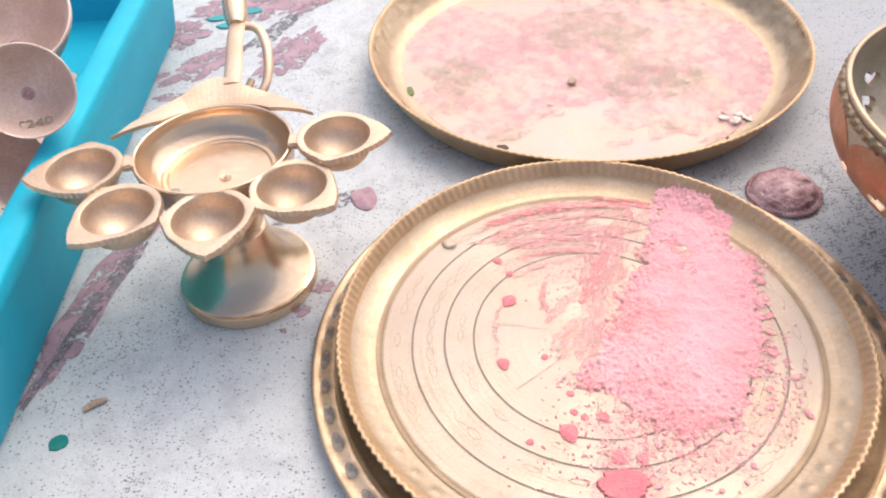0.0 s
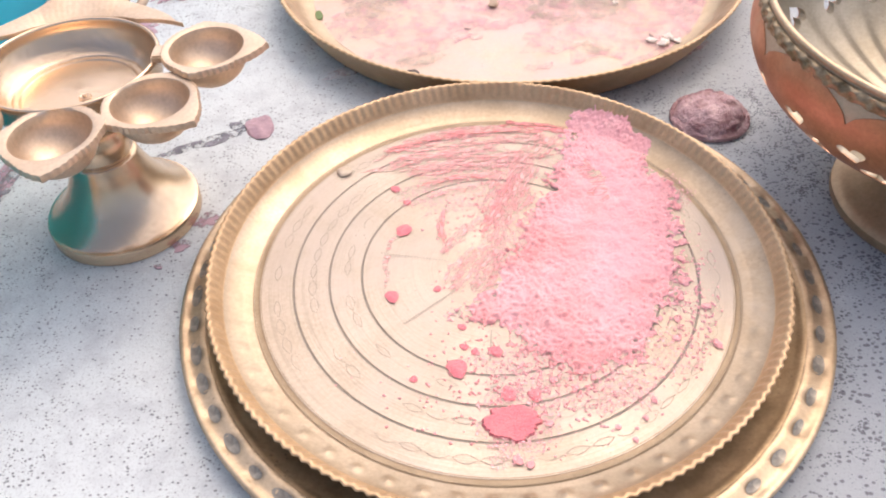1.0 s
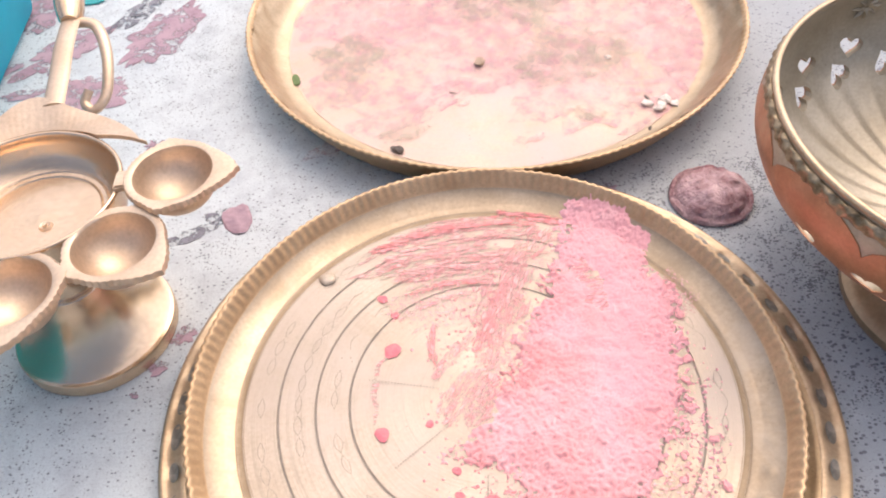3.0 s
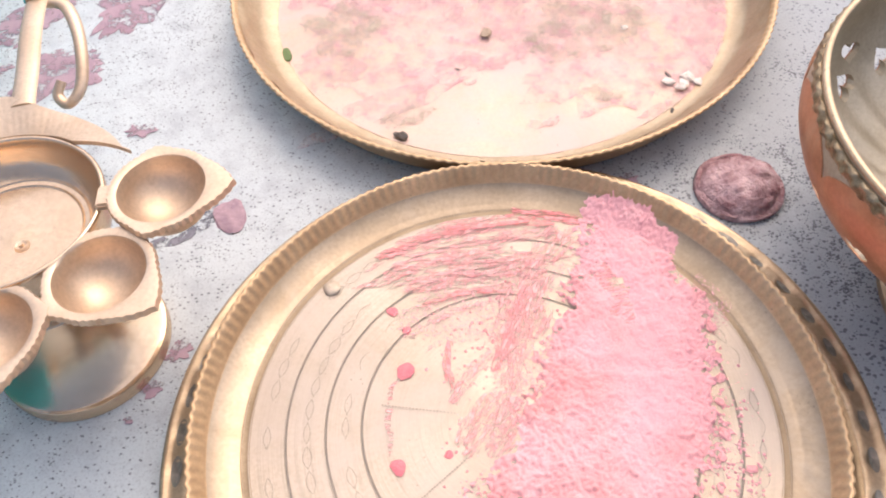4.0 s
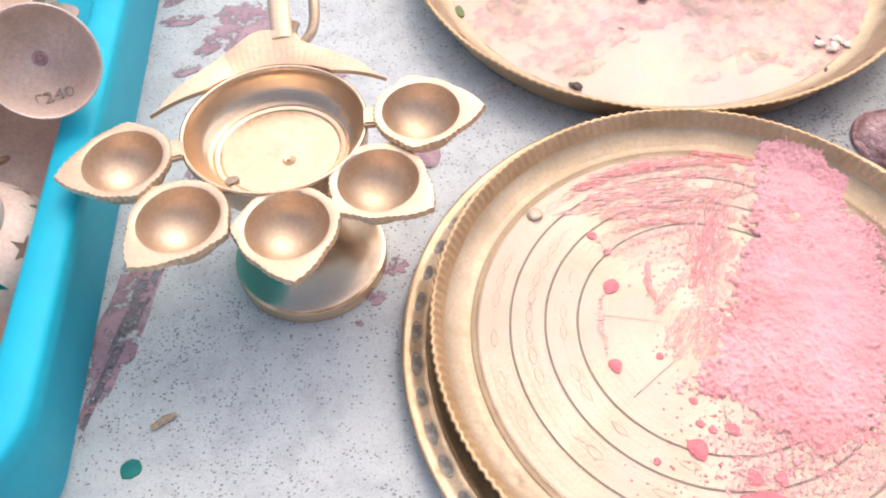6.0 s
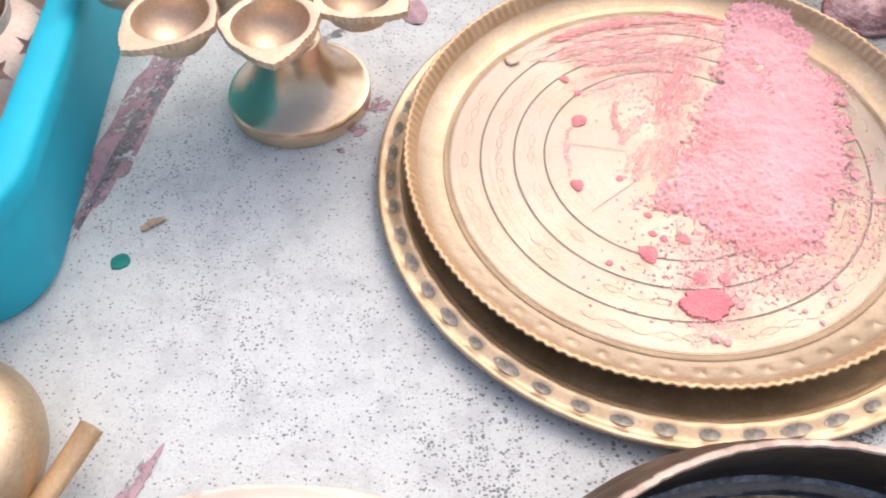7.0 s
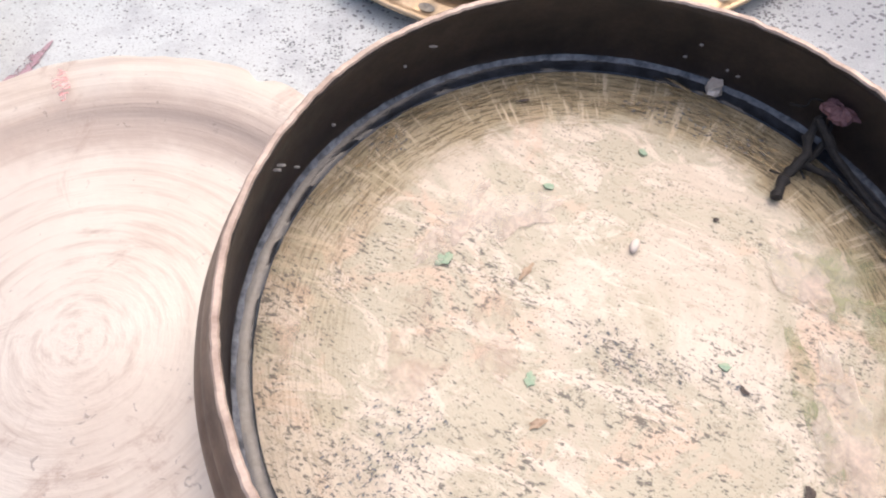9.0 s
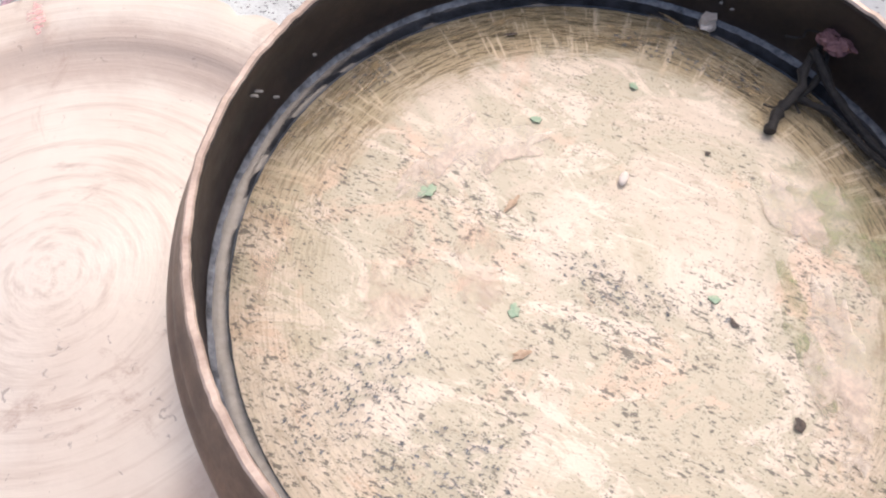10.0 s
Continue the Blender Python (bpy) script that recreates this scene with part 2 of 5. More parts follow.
def pan_base_material():
    n = Nodes("stained_pan_base")
    vec, rad = n.rings(9.0, 800)
    wipe = n.put("ShaderNodeMapping")
    wipe.inputs["Scale"].default_value = (0.65, 1.5, 1)
    spun = n.put("ShaderNodeMapping")
    spun.inputs["Rotation"].default_value = (0, 0, radians(28))
    n.link(n.co, spun.inputs["Vector"])
    n.link(spun.outputs[0], wipe.inputs["Vector"])
    col = n.mix(n.ramp(n.noise(11, 6, 0.68, wipe.outputs[0], 0.5), (0.40, 0), (0.58, 1)), (0.64, 0.575, 0.475), (0.55, 0.475, 0.38))
    col = n.mix(n.ramp(n.noise(9, 6, 0.70, distort=0.7), (0.44, 0), (0.50, 0.9)), col, (0.47, 0.435, 0.33))
    col = n.mix(n.ramp(n.noise(17, 6, 0.72, distort=1.0), (0.54, 0), (0.62, 0.7)), col, (0.63, 0.47, 0.355))
    col = n.mix(n.ramp(n.noise(26, 6, 0.75, wipe.outputs[0], 1.2), (0.53, 0), (0.57, 0.75)), col, (0.70, 0.62, 0.52))
    streak = n.noise(150, 5, 0.7, wipe.outputs[0])
    col = n.mix(n.ramp(streak, (0.53, 0), (0.68, 0.6)), col, (0.34, 0.28, 0.20))
    # brushed brown scale along the far edge, crossed by pale scratches
    line = n.noise(1, 4, 0.7, vec)
    ys = n.put("ShaderNodeSeparateXYZ")
    n.link(n.co, ys.inputs[0])
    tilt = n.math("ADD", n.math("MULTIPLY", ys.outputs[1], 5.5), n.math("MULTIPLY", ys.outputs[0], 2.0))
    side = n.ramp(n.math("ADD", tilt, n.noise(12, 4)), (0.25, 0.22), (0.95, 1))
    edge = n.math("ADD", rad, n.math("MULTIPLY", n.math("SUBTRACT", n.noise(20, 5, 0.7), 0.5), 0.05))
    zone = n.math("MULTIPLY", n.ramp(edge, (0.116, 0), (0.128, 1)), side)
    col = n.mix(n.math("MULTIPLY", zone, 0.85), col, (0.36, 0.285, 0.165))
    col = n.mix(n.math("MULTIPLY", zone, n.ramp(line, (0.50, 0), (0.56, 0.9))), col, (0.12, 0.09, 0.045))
    cross, _ = n.rings(30.0, 22)
    scratch = n.ramp(n.noise(1, 4, 0.75, cross), (0.54, 0), (0.62, 0.9))
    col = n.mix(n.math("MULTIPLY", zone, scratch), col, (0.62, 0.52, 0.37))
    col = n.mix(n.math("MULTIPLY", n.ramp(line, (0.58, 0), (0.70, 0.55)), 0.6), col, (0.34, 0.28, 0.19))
    # crusted dark specks in drifts
    clump = n.ramp(n.noise(15, 5, 0.75), (0.42, 0), (0.60, 1))
    low = n.math("MULTIPLY", n.math("ADD", n.math("MULTIPLY", ys.outputs[1], -0.30), n.math("MULTIPLY", ys.outputs[0], -0.12)), 1.0)
    d = n.math("ADD", n.math("ADD", n.noise(400, 5, 0.65, wipe.outputs[0]), n.math("MULTIPLY", clump, 0.12)), low)
    k = n.ramp(d, (0.658, 0), (0.695, 0.8))
    col = n.mix(k, col, (0.085, 0.08, 0.072))
    fleck = n.math("ADD", n.noise(700, 3, 0.6, spun.outputs[0]), n.math("MULTIPLY", clump, 0.06))
    col = n.mix(n.ramp(fleck, (0.63, 0), (0.67, 0.6)), col, (0.17, 0.15, 0.12))
    n.bump(n.math("ADD", n.math("ADD", n.noise(120, 5), streak), n.math("MULTIPLY", line, 0.7)), 0.4, 0.0008)
    return n.done(col, n.ramp(n.noise(20, 4), (0.3, 0.42), (0.7, 0.65)), 0.05)


def blank_material():
    n = Nodes("turned_cast_brass")
    vec, rad = n.rings(1.3, 210)
    line = n.noise(1, 4, 0.6, vec)
    col = n.mix(n.ramp(n.noise(7, 5, 0.65), (0.36, 0), (0.66, 1)), (0.69, 0.63, 0.55), (0.58, 0.51, 0.44))
    col = n.mix(n.ramp(line, (0.50, 0), (0.74, 0.6)), col, (0.40, 0.31, 0.25))
    col = n.mix(n.ramp(n.math("ADD", rad, n.math("MULTIPLY", n.noise(14, 4), 0.05)), (0.134, 0), (0.146, 0.72), (0.160, 0.72), (0.172, 0.0)), col, (0.42, 0.33, 0.275))
    col = n.mix(n.ramp(n.noise(16, 6, 0.75, distort=1.0), (0.56, 0), (0.68, 0.7)), col, (0.36, 0.26, 0.21))
    d = n.math("ADD", n.noise(160, 3, distort=1.0), n.math("MULTIPLY", n.noise(10, 3), 0.4))
    col = n.mix(n.ramp(d, (0.89, 0), (0.95, 0.5)), col, (0.16, 0.13, 0.12))
    n.bump(n.math("ADD", n.noise(90, 5), n.math("MULTIPLY", line, 1.4)), 0.35, 0.0009)
    return n.done(col, n.ramp(n.noise(18, 4), (0.3, 0.38), (0.7, 0.58)), 0.3)


POWDER = powder_material()
PAN_BASE = pan_base_material()
BLANK = blank_material()


# ---- mesh helpers ----
def made(name, verts, faces, material, parent=None, label="", smooth=35):
    me = bpy.data.meshes.new(name)
    me.from_pydata([tuple(v) for v in verts], [], [tuple(q) for q in faces])
    me.materials.append(material)
    bm = bmesh.new()
    bm.from_mesh(me)
    bmesh.ops.remove_doubles(bm, verts=bm.verts, dist=1e-7)
    bmesh.ops.recalc_face_normals(bm, faces=bm.faces)
    bm.to_mesh(me)
    bm.free()
    if smooth:
        me.polygons.foreach_set("use_smooth", [True] * len(me.polygons))
        me.set_sharp_from_angle(angle=radians(smooth))
    ob = new(name, me)
    if parent:
        ob.parent = parent
    if label:
        ob["label"] = label
    return ob


def part(name, bm, material, parent=None, label="", smooth=35):
    me = bpy.data.meshes.new(name)
    bm.to_mesh(me)
    bm.free()
    me.materials.append(material)
    if smooth:
        me.polygons.foreach_set("use_smooth", [True] * len(me.polygons))
        me.set_sharp_from_angle(angle=radians(smooth))
    ob = new(name, me)
    if parent:
        ob.parent = parent
    if label:
        ob["label"] = label
    return ob


def thing(name, m, label, category, group="", kind=""):
    ob = new(name)
    ob.empty_display_size = 0.02
    ob.matrix_world = m
    return tagged(ob, label, category, group, kind)


def at(x, y, z=0.0, turn=0.0):
    return pose(x, y, z, 0, 0, turn)


def turned(profile, segs=128, shift=None):
    """Vertices and faces of a profile of (radius, height) turned about z. A radius of 0 closes an end.
    shift(i, angle) gives a change of radius and height for point i of the profile."""
    verts, faces, rows = [], [], []
    for i, (r, z) in enumerate(profile):
        if r <= 1e-6:
            rows.append([len(verts)])
            verts.append((0, 0, z))
            continue
        row = []
        for k in range(segs):
            a = 2 * math.pi * k / segs
            dr, dz = shift(i, a) if shift else (0, 0)
            row.append(len(verts))
            verts.append(((r + dr) * math.cos(a), (r + dr) * math.sin(a), z + dz))
        rows.append(row)
    for p, q in zip(rows, rows[1:]):
        for k in range(segs):
            j = (k + 1) % segs
            if len(p) == 1 and len(q) == 1:
                continue
            if len(p) == 1:
                faces.append((p[0], q[k], q[j]))
            elif len(q) == 1:
                faces.append((p[k], q[0], p[j]))
            else:
                faces.append((p[k], q[k], q[j], p[j]))
    return verts, faces


def arcs(points, n=5):
    """A rounded polyline through profile points (Catmull-Rom)."""
    out = []
    for i in range(len(points) - 1):
        p0, p1 = points[max(i - 1, 0)], points[i]
        p2, p3 = points[i + 1], points[min(i + 2, len(points) - 1)]
        for s in range(n):
            t = s / n
            out.append(tuple(0.5 * (2 * b + (c - a) * t + (2 * a - 5 * b + 4 * c - d) * t * t + (3 * b - a - 3 * c + d) * t ** 3)
                             for a, b, c, d in zip(p0, p1, p2, p3)))
    return out + [tuple(points[-1])]


def tube(name, pts, radii, material, parent=None, label="", sides=12, flat=1.0):
    """A tapering tube along points; flat squeezes it in height."""
    pts = [Vector(p) for p in pts]
    verts, faces = [], []
    for i, p in enumerate(pts):
        d = (pts[min(i + 1, len(pts) - 1)] - pts[max(i - 1, 0)]).normalized()
        ref = Vector((0, 0, 1)) if abs(d.z) < 0.9 else Vector((1, 0, 0))
        u = d.cross(ref).normalized()
        w = u.cross(d).normalized()
        for k in range(sides):
            a = 2 * math.pi * k / sides
            verts.append(p + u * radii[i] * math.cos(a) + w * radii[i] * flat * math.sin(a))
    for i in range(len(pts) - 1):
        for k in range(sides):
            j = (k + 1) % sides
            faces.append((i * sides + k, i * sides + j, (i + 1) * sides + j, (i + 1) * sides + k))
    faces.append(tuple(range(sides)))
    faces.append(tuple(range((len(pts) - 1) * sides, len(pts) * sides)))
    return made(name, verts, faces, material, parent, label)


def pebble(name, x, y, z, size, material, parent=None, label="", flat=0.6, seed=0, rough=0.25):
    """An uneven lump whose underside lies at z."""
    bm = bmesh.new()
    bmesh.ops.create_icosphere(bm, subdivisions=2, radius=1)
    off = Vector((seed * 3.7, seed * 1.3, seed * 0.7))
    sx, sy = (size, size) if isinstance(size, float) else size
    for v in bm.verts:
        k = 1 + rough * noise.noise(v.co * 1.6 + off)
        v.co = Vector((v.co.x * sx * k, v.co.y * sy * k, max(v.co.z, -0.75) * min(sx, sy) * flat * k))
    low = min(v.co.z for v in bm.verts)
    ob = part(name, bm, material, parent, label, 0 if rough > 0.5 else 60)
    ob.matrix_basis = at(x, y, z - low, seed * 47)
    return ob


def blotch(name, x, y, rx, ry, turn, material, z=0.0, parent=None, seed=1, wild=0.35, height=0.0004, n=64):
    """A thin patch with an uneven outline."""
    verts, faces = [(0, 0, height)], []
    for k in range(n):
        a = 2 * math.pi * k / n
        w = Vector((math.cos(a) * 1.1, math.sin(a) * 1.1, seed * 5.1))
        r = 1 + wild * (noise.noise(w * 1.3) + 0.6 * noise.noise(w * 4.1) + 0.3 * noise.noise(w * 10))
        verts.append((rx * r * 0.93 * math.cos(a), ry * r * 0.93 * math.sin(a), height))
        verts.append((rx * r * math.cos(a), ry * r * math.sin(a), 0))
    for k in range(n):
        j = (k + 1) % n
        faces.append((0, 1 + 2 * k, 1 + 2 * j))
        faces.append((1 + 2 * k, 2 + 2 * k, 2 + 2 * j, 1 + 2 * j))
    ob = made(name, verts, faces, material, parent, "", 0)
    ob.matrix_basis = at(x, y, z, turn)
    return ob


def cut(ob, verts, faces, solver="EXACT"):
    """Cut a closed shape out of a mesh, and keep the result as its mesh."""
    tool = made("tool", verts, faces, ENGRAVED, None, "", 0)
    tool.parent = ob.parent
    mod = ob.modifiers.new("cut", "BOOLEAN")
    mod.operation, mod.solver, mod.object = "DIFFERENCE", solver, tool
    dg = bpy.context.evaluated_depsgraph_get()
    me = bpy.data.meshes.new_from_object(ob.evaluated_get(dg))
    ob.modifiers.clear()
    ob.data = me
    bpy.data.objects.remove(tool)
    return ob


def prism(outline, frame_m, near, far):
    """A closed prism from a flat outline, carried by frame_m, from near to far along its z."""
    n = len(outline)
    verts = [frame_m @ Vector((x, y, near)) for x, y in outline] + [frame_m @ Vector((x, y, far)) for x, y in outline]
    faces = [tuple(range(n)), tuple(range(2 * n - 1, n - 1, -1))]
    faces += [(k, (k + 1) % n, n + (k + 1) % n, n + k) for k in range(n)]
    return verts, faces


def joined(*shapes):
    verts, faces = [], []
    for v, f in shapes:
        base = len(verts)
        verts += list(v)
        faces += [tuple(base + i for i in q) for q in f]
    return verts, faces


def under(child, parent):
    """Make one part of a thing a part of another of its parts."""
    child.parent = parent
    child.matrix_parent_inverse = parent.matrix_basis.inverted()
    return child


# ---- ground ----
ground = made("ground", [(-400, -400, 0), (400, -400, 0), (400, 400, 0), (-400, 400, 0)], [(0, 1, 2, 3)], FLOOR)
tagged(ground, "whitewashed cement floor with dark specks and paint stains", "floor", kind="structure")


# ---- ribbed plate and the plate below it ----
AX, AY, AZ = 0.1445, 0.368, 0.016


def under_plate():
    ob = thing("round_tray", at(0.148, 0.365), "tarnished brass tray with a dimpled rim, under the ribbed plate", "tray")
    body = [(0, 0.0135), (0.08, 0.0135), (0.10, 0.011), (0.125, 0.007), (0.148, 0.0065), (0.160, 0.008), (0.170, 0.0115), (0.1735, 0.0135),
            (0.1755, 0.0138), (0.170, 0.009), (0.158, 0.0035), (0.145, 0.0), (0, 0.0)]
    course = arcs(body[:-1], 4) + [body[-1]]

    def hammered(i, a):
        r, z = course[i]
        return 0, (0.0011 * noise.noise((math.cos(a) * r * 130, math.sin(a) * r * 130, 1.7)) if 0.10 < r < 0.172 and z > 0.006 else 0)
    made("tray_body", *turned(course, 240, hammered), BRASS_OLD, ob)
    count = 52
    lip = arcs([(0.1740, 0.0120), (0.1755, 0.0142), (0.1785, 0.0146), (0.1820, 0.0138), (0.1860, 0.0130), (0.1895, 0.0136), (0.1915, 0.0126),
                (0.1908, 0.0108), (0.186, 0.0105), (0.180, 0.0108), (0.1740, 0.0120)], 3)

    def dent(i, a):
        r, z = lip[i]
        if z < 0.0118:
            return 0, 0
        w = math.exp(-((r - 0.1825) / 0.0040) ** 2) * max(0.0, math.cos(a * count)) ** 0.8
        return 0, -0.0013 * w + 0.0003 * noise.noise((math.cos(a) * 9, math.sin(a) * 9, r * 80))
    made("rim", *turned(lip, count * 12, dent), BRASS_EDGE, ob)
    v, f = [(0, 0, -0.0007)], []
    for k in range(18):
        t = 2 * math.pi * k / 18
        v.append((0.0030 * math.cos(t), 0.0072 * math.sin(t), 0.0001 - 0.21 * 0.0030 * math.cos(t)))
    f = [(0, 1 + k, 1 + (k + 1) % 18) for k in range(18)]
    first = made("dimple", v, f, DIMPLE_DARK, ob)
    rnd = random.Random(3)
    for k in range(count):
        o = first if k == 0 else new("dimple", first.data)
        o.parent = ob
        a = 2 * math.pi * k / count
        s = rnd.uniform(0.7, 1.1)
        o.matrix_basis = at(0.1826 * math.cos(a), 0.1826 * math.sin(a), 0.0137, math.degrees(a)) @ Matrix.Diagonal((s, s * rnd.uniform(0.8, 1.15), 1, 1))
    return ob


def groove(r, depth=0.0007, w=0.0007):
    return [(r - w, 0.0), (r - w * 0.4, -depth), (r + w * 0.4, -depth), (r + w, 0.0)]


def ribbed_plate():
    ob = thing("thali_plate", at(AX, AY, AZ), "worn brass plate with engraved rings, strewn with pink powder", "plate")
    prof = [(0, 0.0005), (0.02, 0.0005), (0.05, 0.0002), (0.07, 0.0)] + groove(0.0800, 0.0009, 0.0008) + [(0.090, 0)] + groove(0.0996, 0.0009, 0.0008) + [(0.110, 0)]
    prof += groove(0.1210, 0.0009, 0.0008) + [(0.132, 0.0), (0.1408, 0.0002), (0.1418, -0.0010), (0.1434, -0.0006), (0.1442, 0.0004)]
    made("plate_base", *turned(prof + [(0.1442, -0.0015), (0, -0.0015)], 192), BRASS_PLATE, ob)
    band = arcs([(0.1438, -0.0014), (0.1440, -0.0004), (0.1452, 0.0002), (0.1468, 0.0008), (0.1485, 0.0014), (0.1510, 0.0024), (0.1545, 0.0040), (0.1582, 0.0062), (0.1610, 0.0084)], 3)
    band += arcs([(0.1616, 0.0078), (0.1580, 0.0046), (0.1530, 0.0018), (0.1498, -0.0004), (0.1470, -0.0016), (0.1438, -0.0014)], 2)
    wall = arcs([(0.1604, 0.0080), (0.1611, 0.0088), (0.1619, 0.0102), (0.1635, 0.0126), (0.1660, 0.0160), (0.1674, 0.0168), (0.1686, 0.0164), (0.1684, 0.0153), (0.1648, 0.0116), (0.1630, 0.0088), (0.1618, 0.0072), (0.1604, 0.0080)], 3)
    ribs, bumps = 170, 56

    def knock(i, a):
        r, z = band[i]
        dz = 0.0003 * noise.noise((math.cos(a) * 5, math.sin(a) * 5, 3.3)) * (z > 0.002)
        if i < 24 and z > 0.0008:
            dz += 0.0022 * max(0.06, -math.sin(a)) * max(0.0, math.cos(bumps * a)) ** 2 * math.exp(-((r - 0.1535) / 0.0026) ** 2)
        return 0, dz

    def shift(i, a):
        r, z = wall[i]
        lift = max(0.0, math.cos(a - radians(115))) * max(0.0, min(1.0, (z - 0.006) / 0.010))
        return 0.0010 * lift + 0.0006 * math.cos(ribs * a) * max(0.0, min(1.0, (z - 0.0090) / 0.003)), 0.0022 * lift + 0.0003 * noise.noise((math.cos(a) * 5, math.sin(a) * 5, 3.3))
    made("plate_band", *turned(band, 448, knock), BRASS_BAND, ob)
    made("plate_rim", *turned(wall, 1020, shift), BRASS_RIM, ob, "ribbed brass rim")
    # ring coloured darker, standing in for the shade inside the groove
    made("ring_groove", *turned([(0.1400, 0.0003), (0.1410, -0.0001), (0.1432, -0.0001), (0.1448, 0.0005)], 160), GROOVE_SHADE, ob, "browned ring groove")
    for r in (0.0800, 0.0996, 0.1210):
        made("ring_line", *turned([(r - 0.00042, -0.0004), (r, -0.0003), (r + 0.00042, -0.0004)], 128), ENGRAVED, ob, "engraved ring line")
    # engraved garlands between the rings
    rnd = random.Random(8)
    verts, faces = [], []

    def stroke(r0, a0, r1, a1, bow, w=0.00017):
        base = len(verts)
        n = 6
        for s in range(n + 1):
            t = s / n
            r = r0 + (r1 - r0) * t + bow * math.sin(math.pi * t)
            a = a0 + (a1 - a0) * t
            for e in (-w, w):
                verts.append(((r + e) * math.cos(a), (r + e) * math.sin(a), 0.00035))
        for s in range(n):
            faces.append((base + 2 * s, base + 2 * s + 1, base + 2 * s + 3, base + 2 * s + 2))
    for ring, count in ((0.0890, 40), (0.1095, 50), (0.1310, 58)):
        for k in range(count):
            a = 2 * math.pi * k / count
            if rnd.random() < 0.25:
                continue
            st = 2 * math.pi / count
            bow = 0.0022 * rnd.uniform(0.7, 1.2)
            stroke(ring, a, ring + rnd.uniform(-0.0006, 0.0006), a + st * 0.9, bow)
            if rnd.random() < 0.75:
                stroke(ring, a, ring, a + st * 0.9, -bow)
            for _ in range(rnd.randint(0, 4)):
                b = a + st * rnd.random()
                stroke(ring - 0.0035, b, ring - 0.0015, b + 0.004, 0.0)
    made("engraving", verts, faces, ENGRAVED, ob, "", 0)
    for ang, r0, r1 in ((165, 0.030, 0.070), (215, 0.032, 0.068), (262, 0.05, 0.07)):
        dv, df = [], []
        for s in range(22):
            r = r0 + (r1 - r0) * s / 21
            x, y = r * math.cos(radians(ang)), r * math.sin(radians(ang))
            b = len(dv)
            dv += [(x - 0.0004, y - 0.0004, 0.0008), (x + 0.0004, y - 0.0004, 0.0008), (x + 0.0004, y + 0.0004, 0.0008), (x - 0.0004, y + 0.0004, 0.0008)]
            df.append((b, b + 1, b + 2, b + 3))
        made("dotted_line", dv, df, ENGRAVED, ob, "", 0)
    pebble("rivet", -0.092, 0.099, 0.0, 0.0054, BRASS_PLATE, ob, "small brass rivet", 0.25, 2, 0.1)
    return ob


def inside(poly, x, y):
    odd = False
    for (x0, y0), (x1, y1) in zip(poly, poly[1:] + poly[:1]):
        if (y0 > y) != (y1 > y) and x < (x1 - x0) * (y - y0) / (y1 - y0) + x0:
            odd = not odd
    return odd


def gap_to(poly, x, y):
    best = 9.0
    for (x0, y0), (x1, y1) in zip(poly, poly[1:] + poly[:1]):
        dx, dy = x1 - x0, y1 - y0
        t = max(0.0, min(1.0, ((x - x0) * dx + (y - y0) * dy) / (dx * dx + dy * dy)))
        best = min(best, math.hypot(x - x0 - t * dx, y - y0 - t * dy))
    return best


HEAP = [(0.075, 0.143), (0.095, 0.137), (0.112, 0.124), (0.119, 0.104), (0.116, 0.080), (0.128, 0.060), (0.124, 0.036), (0.114, -0.003), (0.112, -0.022), (0.099, -0.037), (0.088, -0.055),
        (0.072, -0.076), (0.048, -0.084), (0.030, -0.078), (0.012, -0.063), (-0.004, -0.050), (-0.028, -0.037), (-0.011, -0.020), (-0.002, -0.002), (0.015, 0.024), (0.028, 0.052), (0.046, 0.084),
        (0.063, 0.108), (0.062, 0.128)]


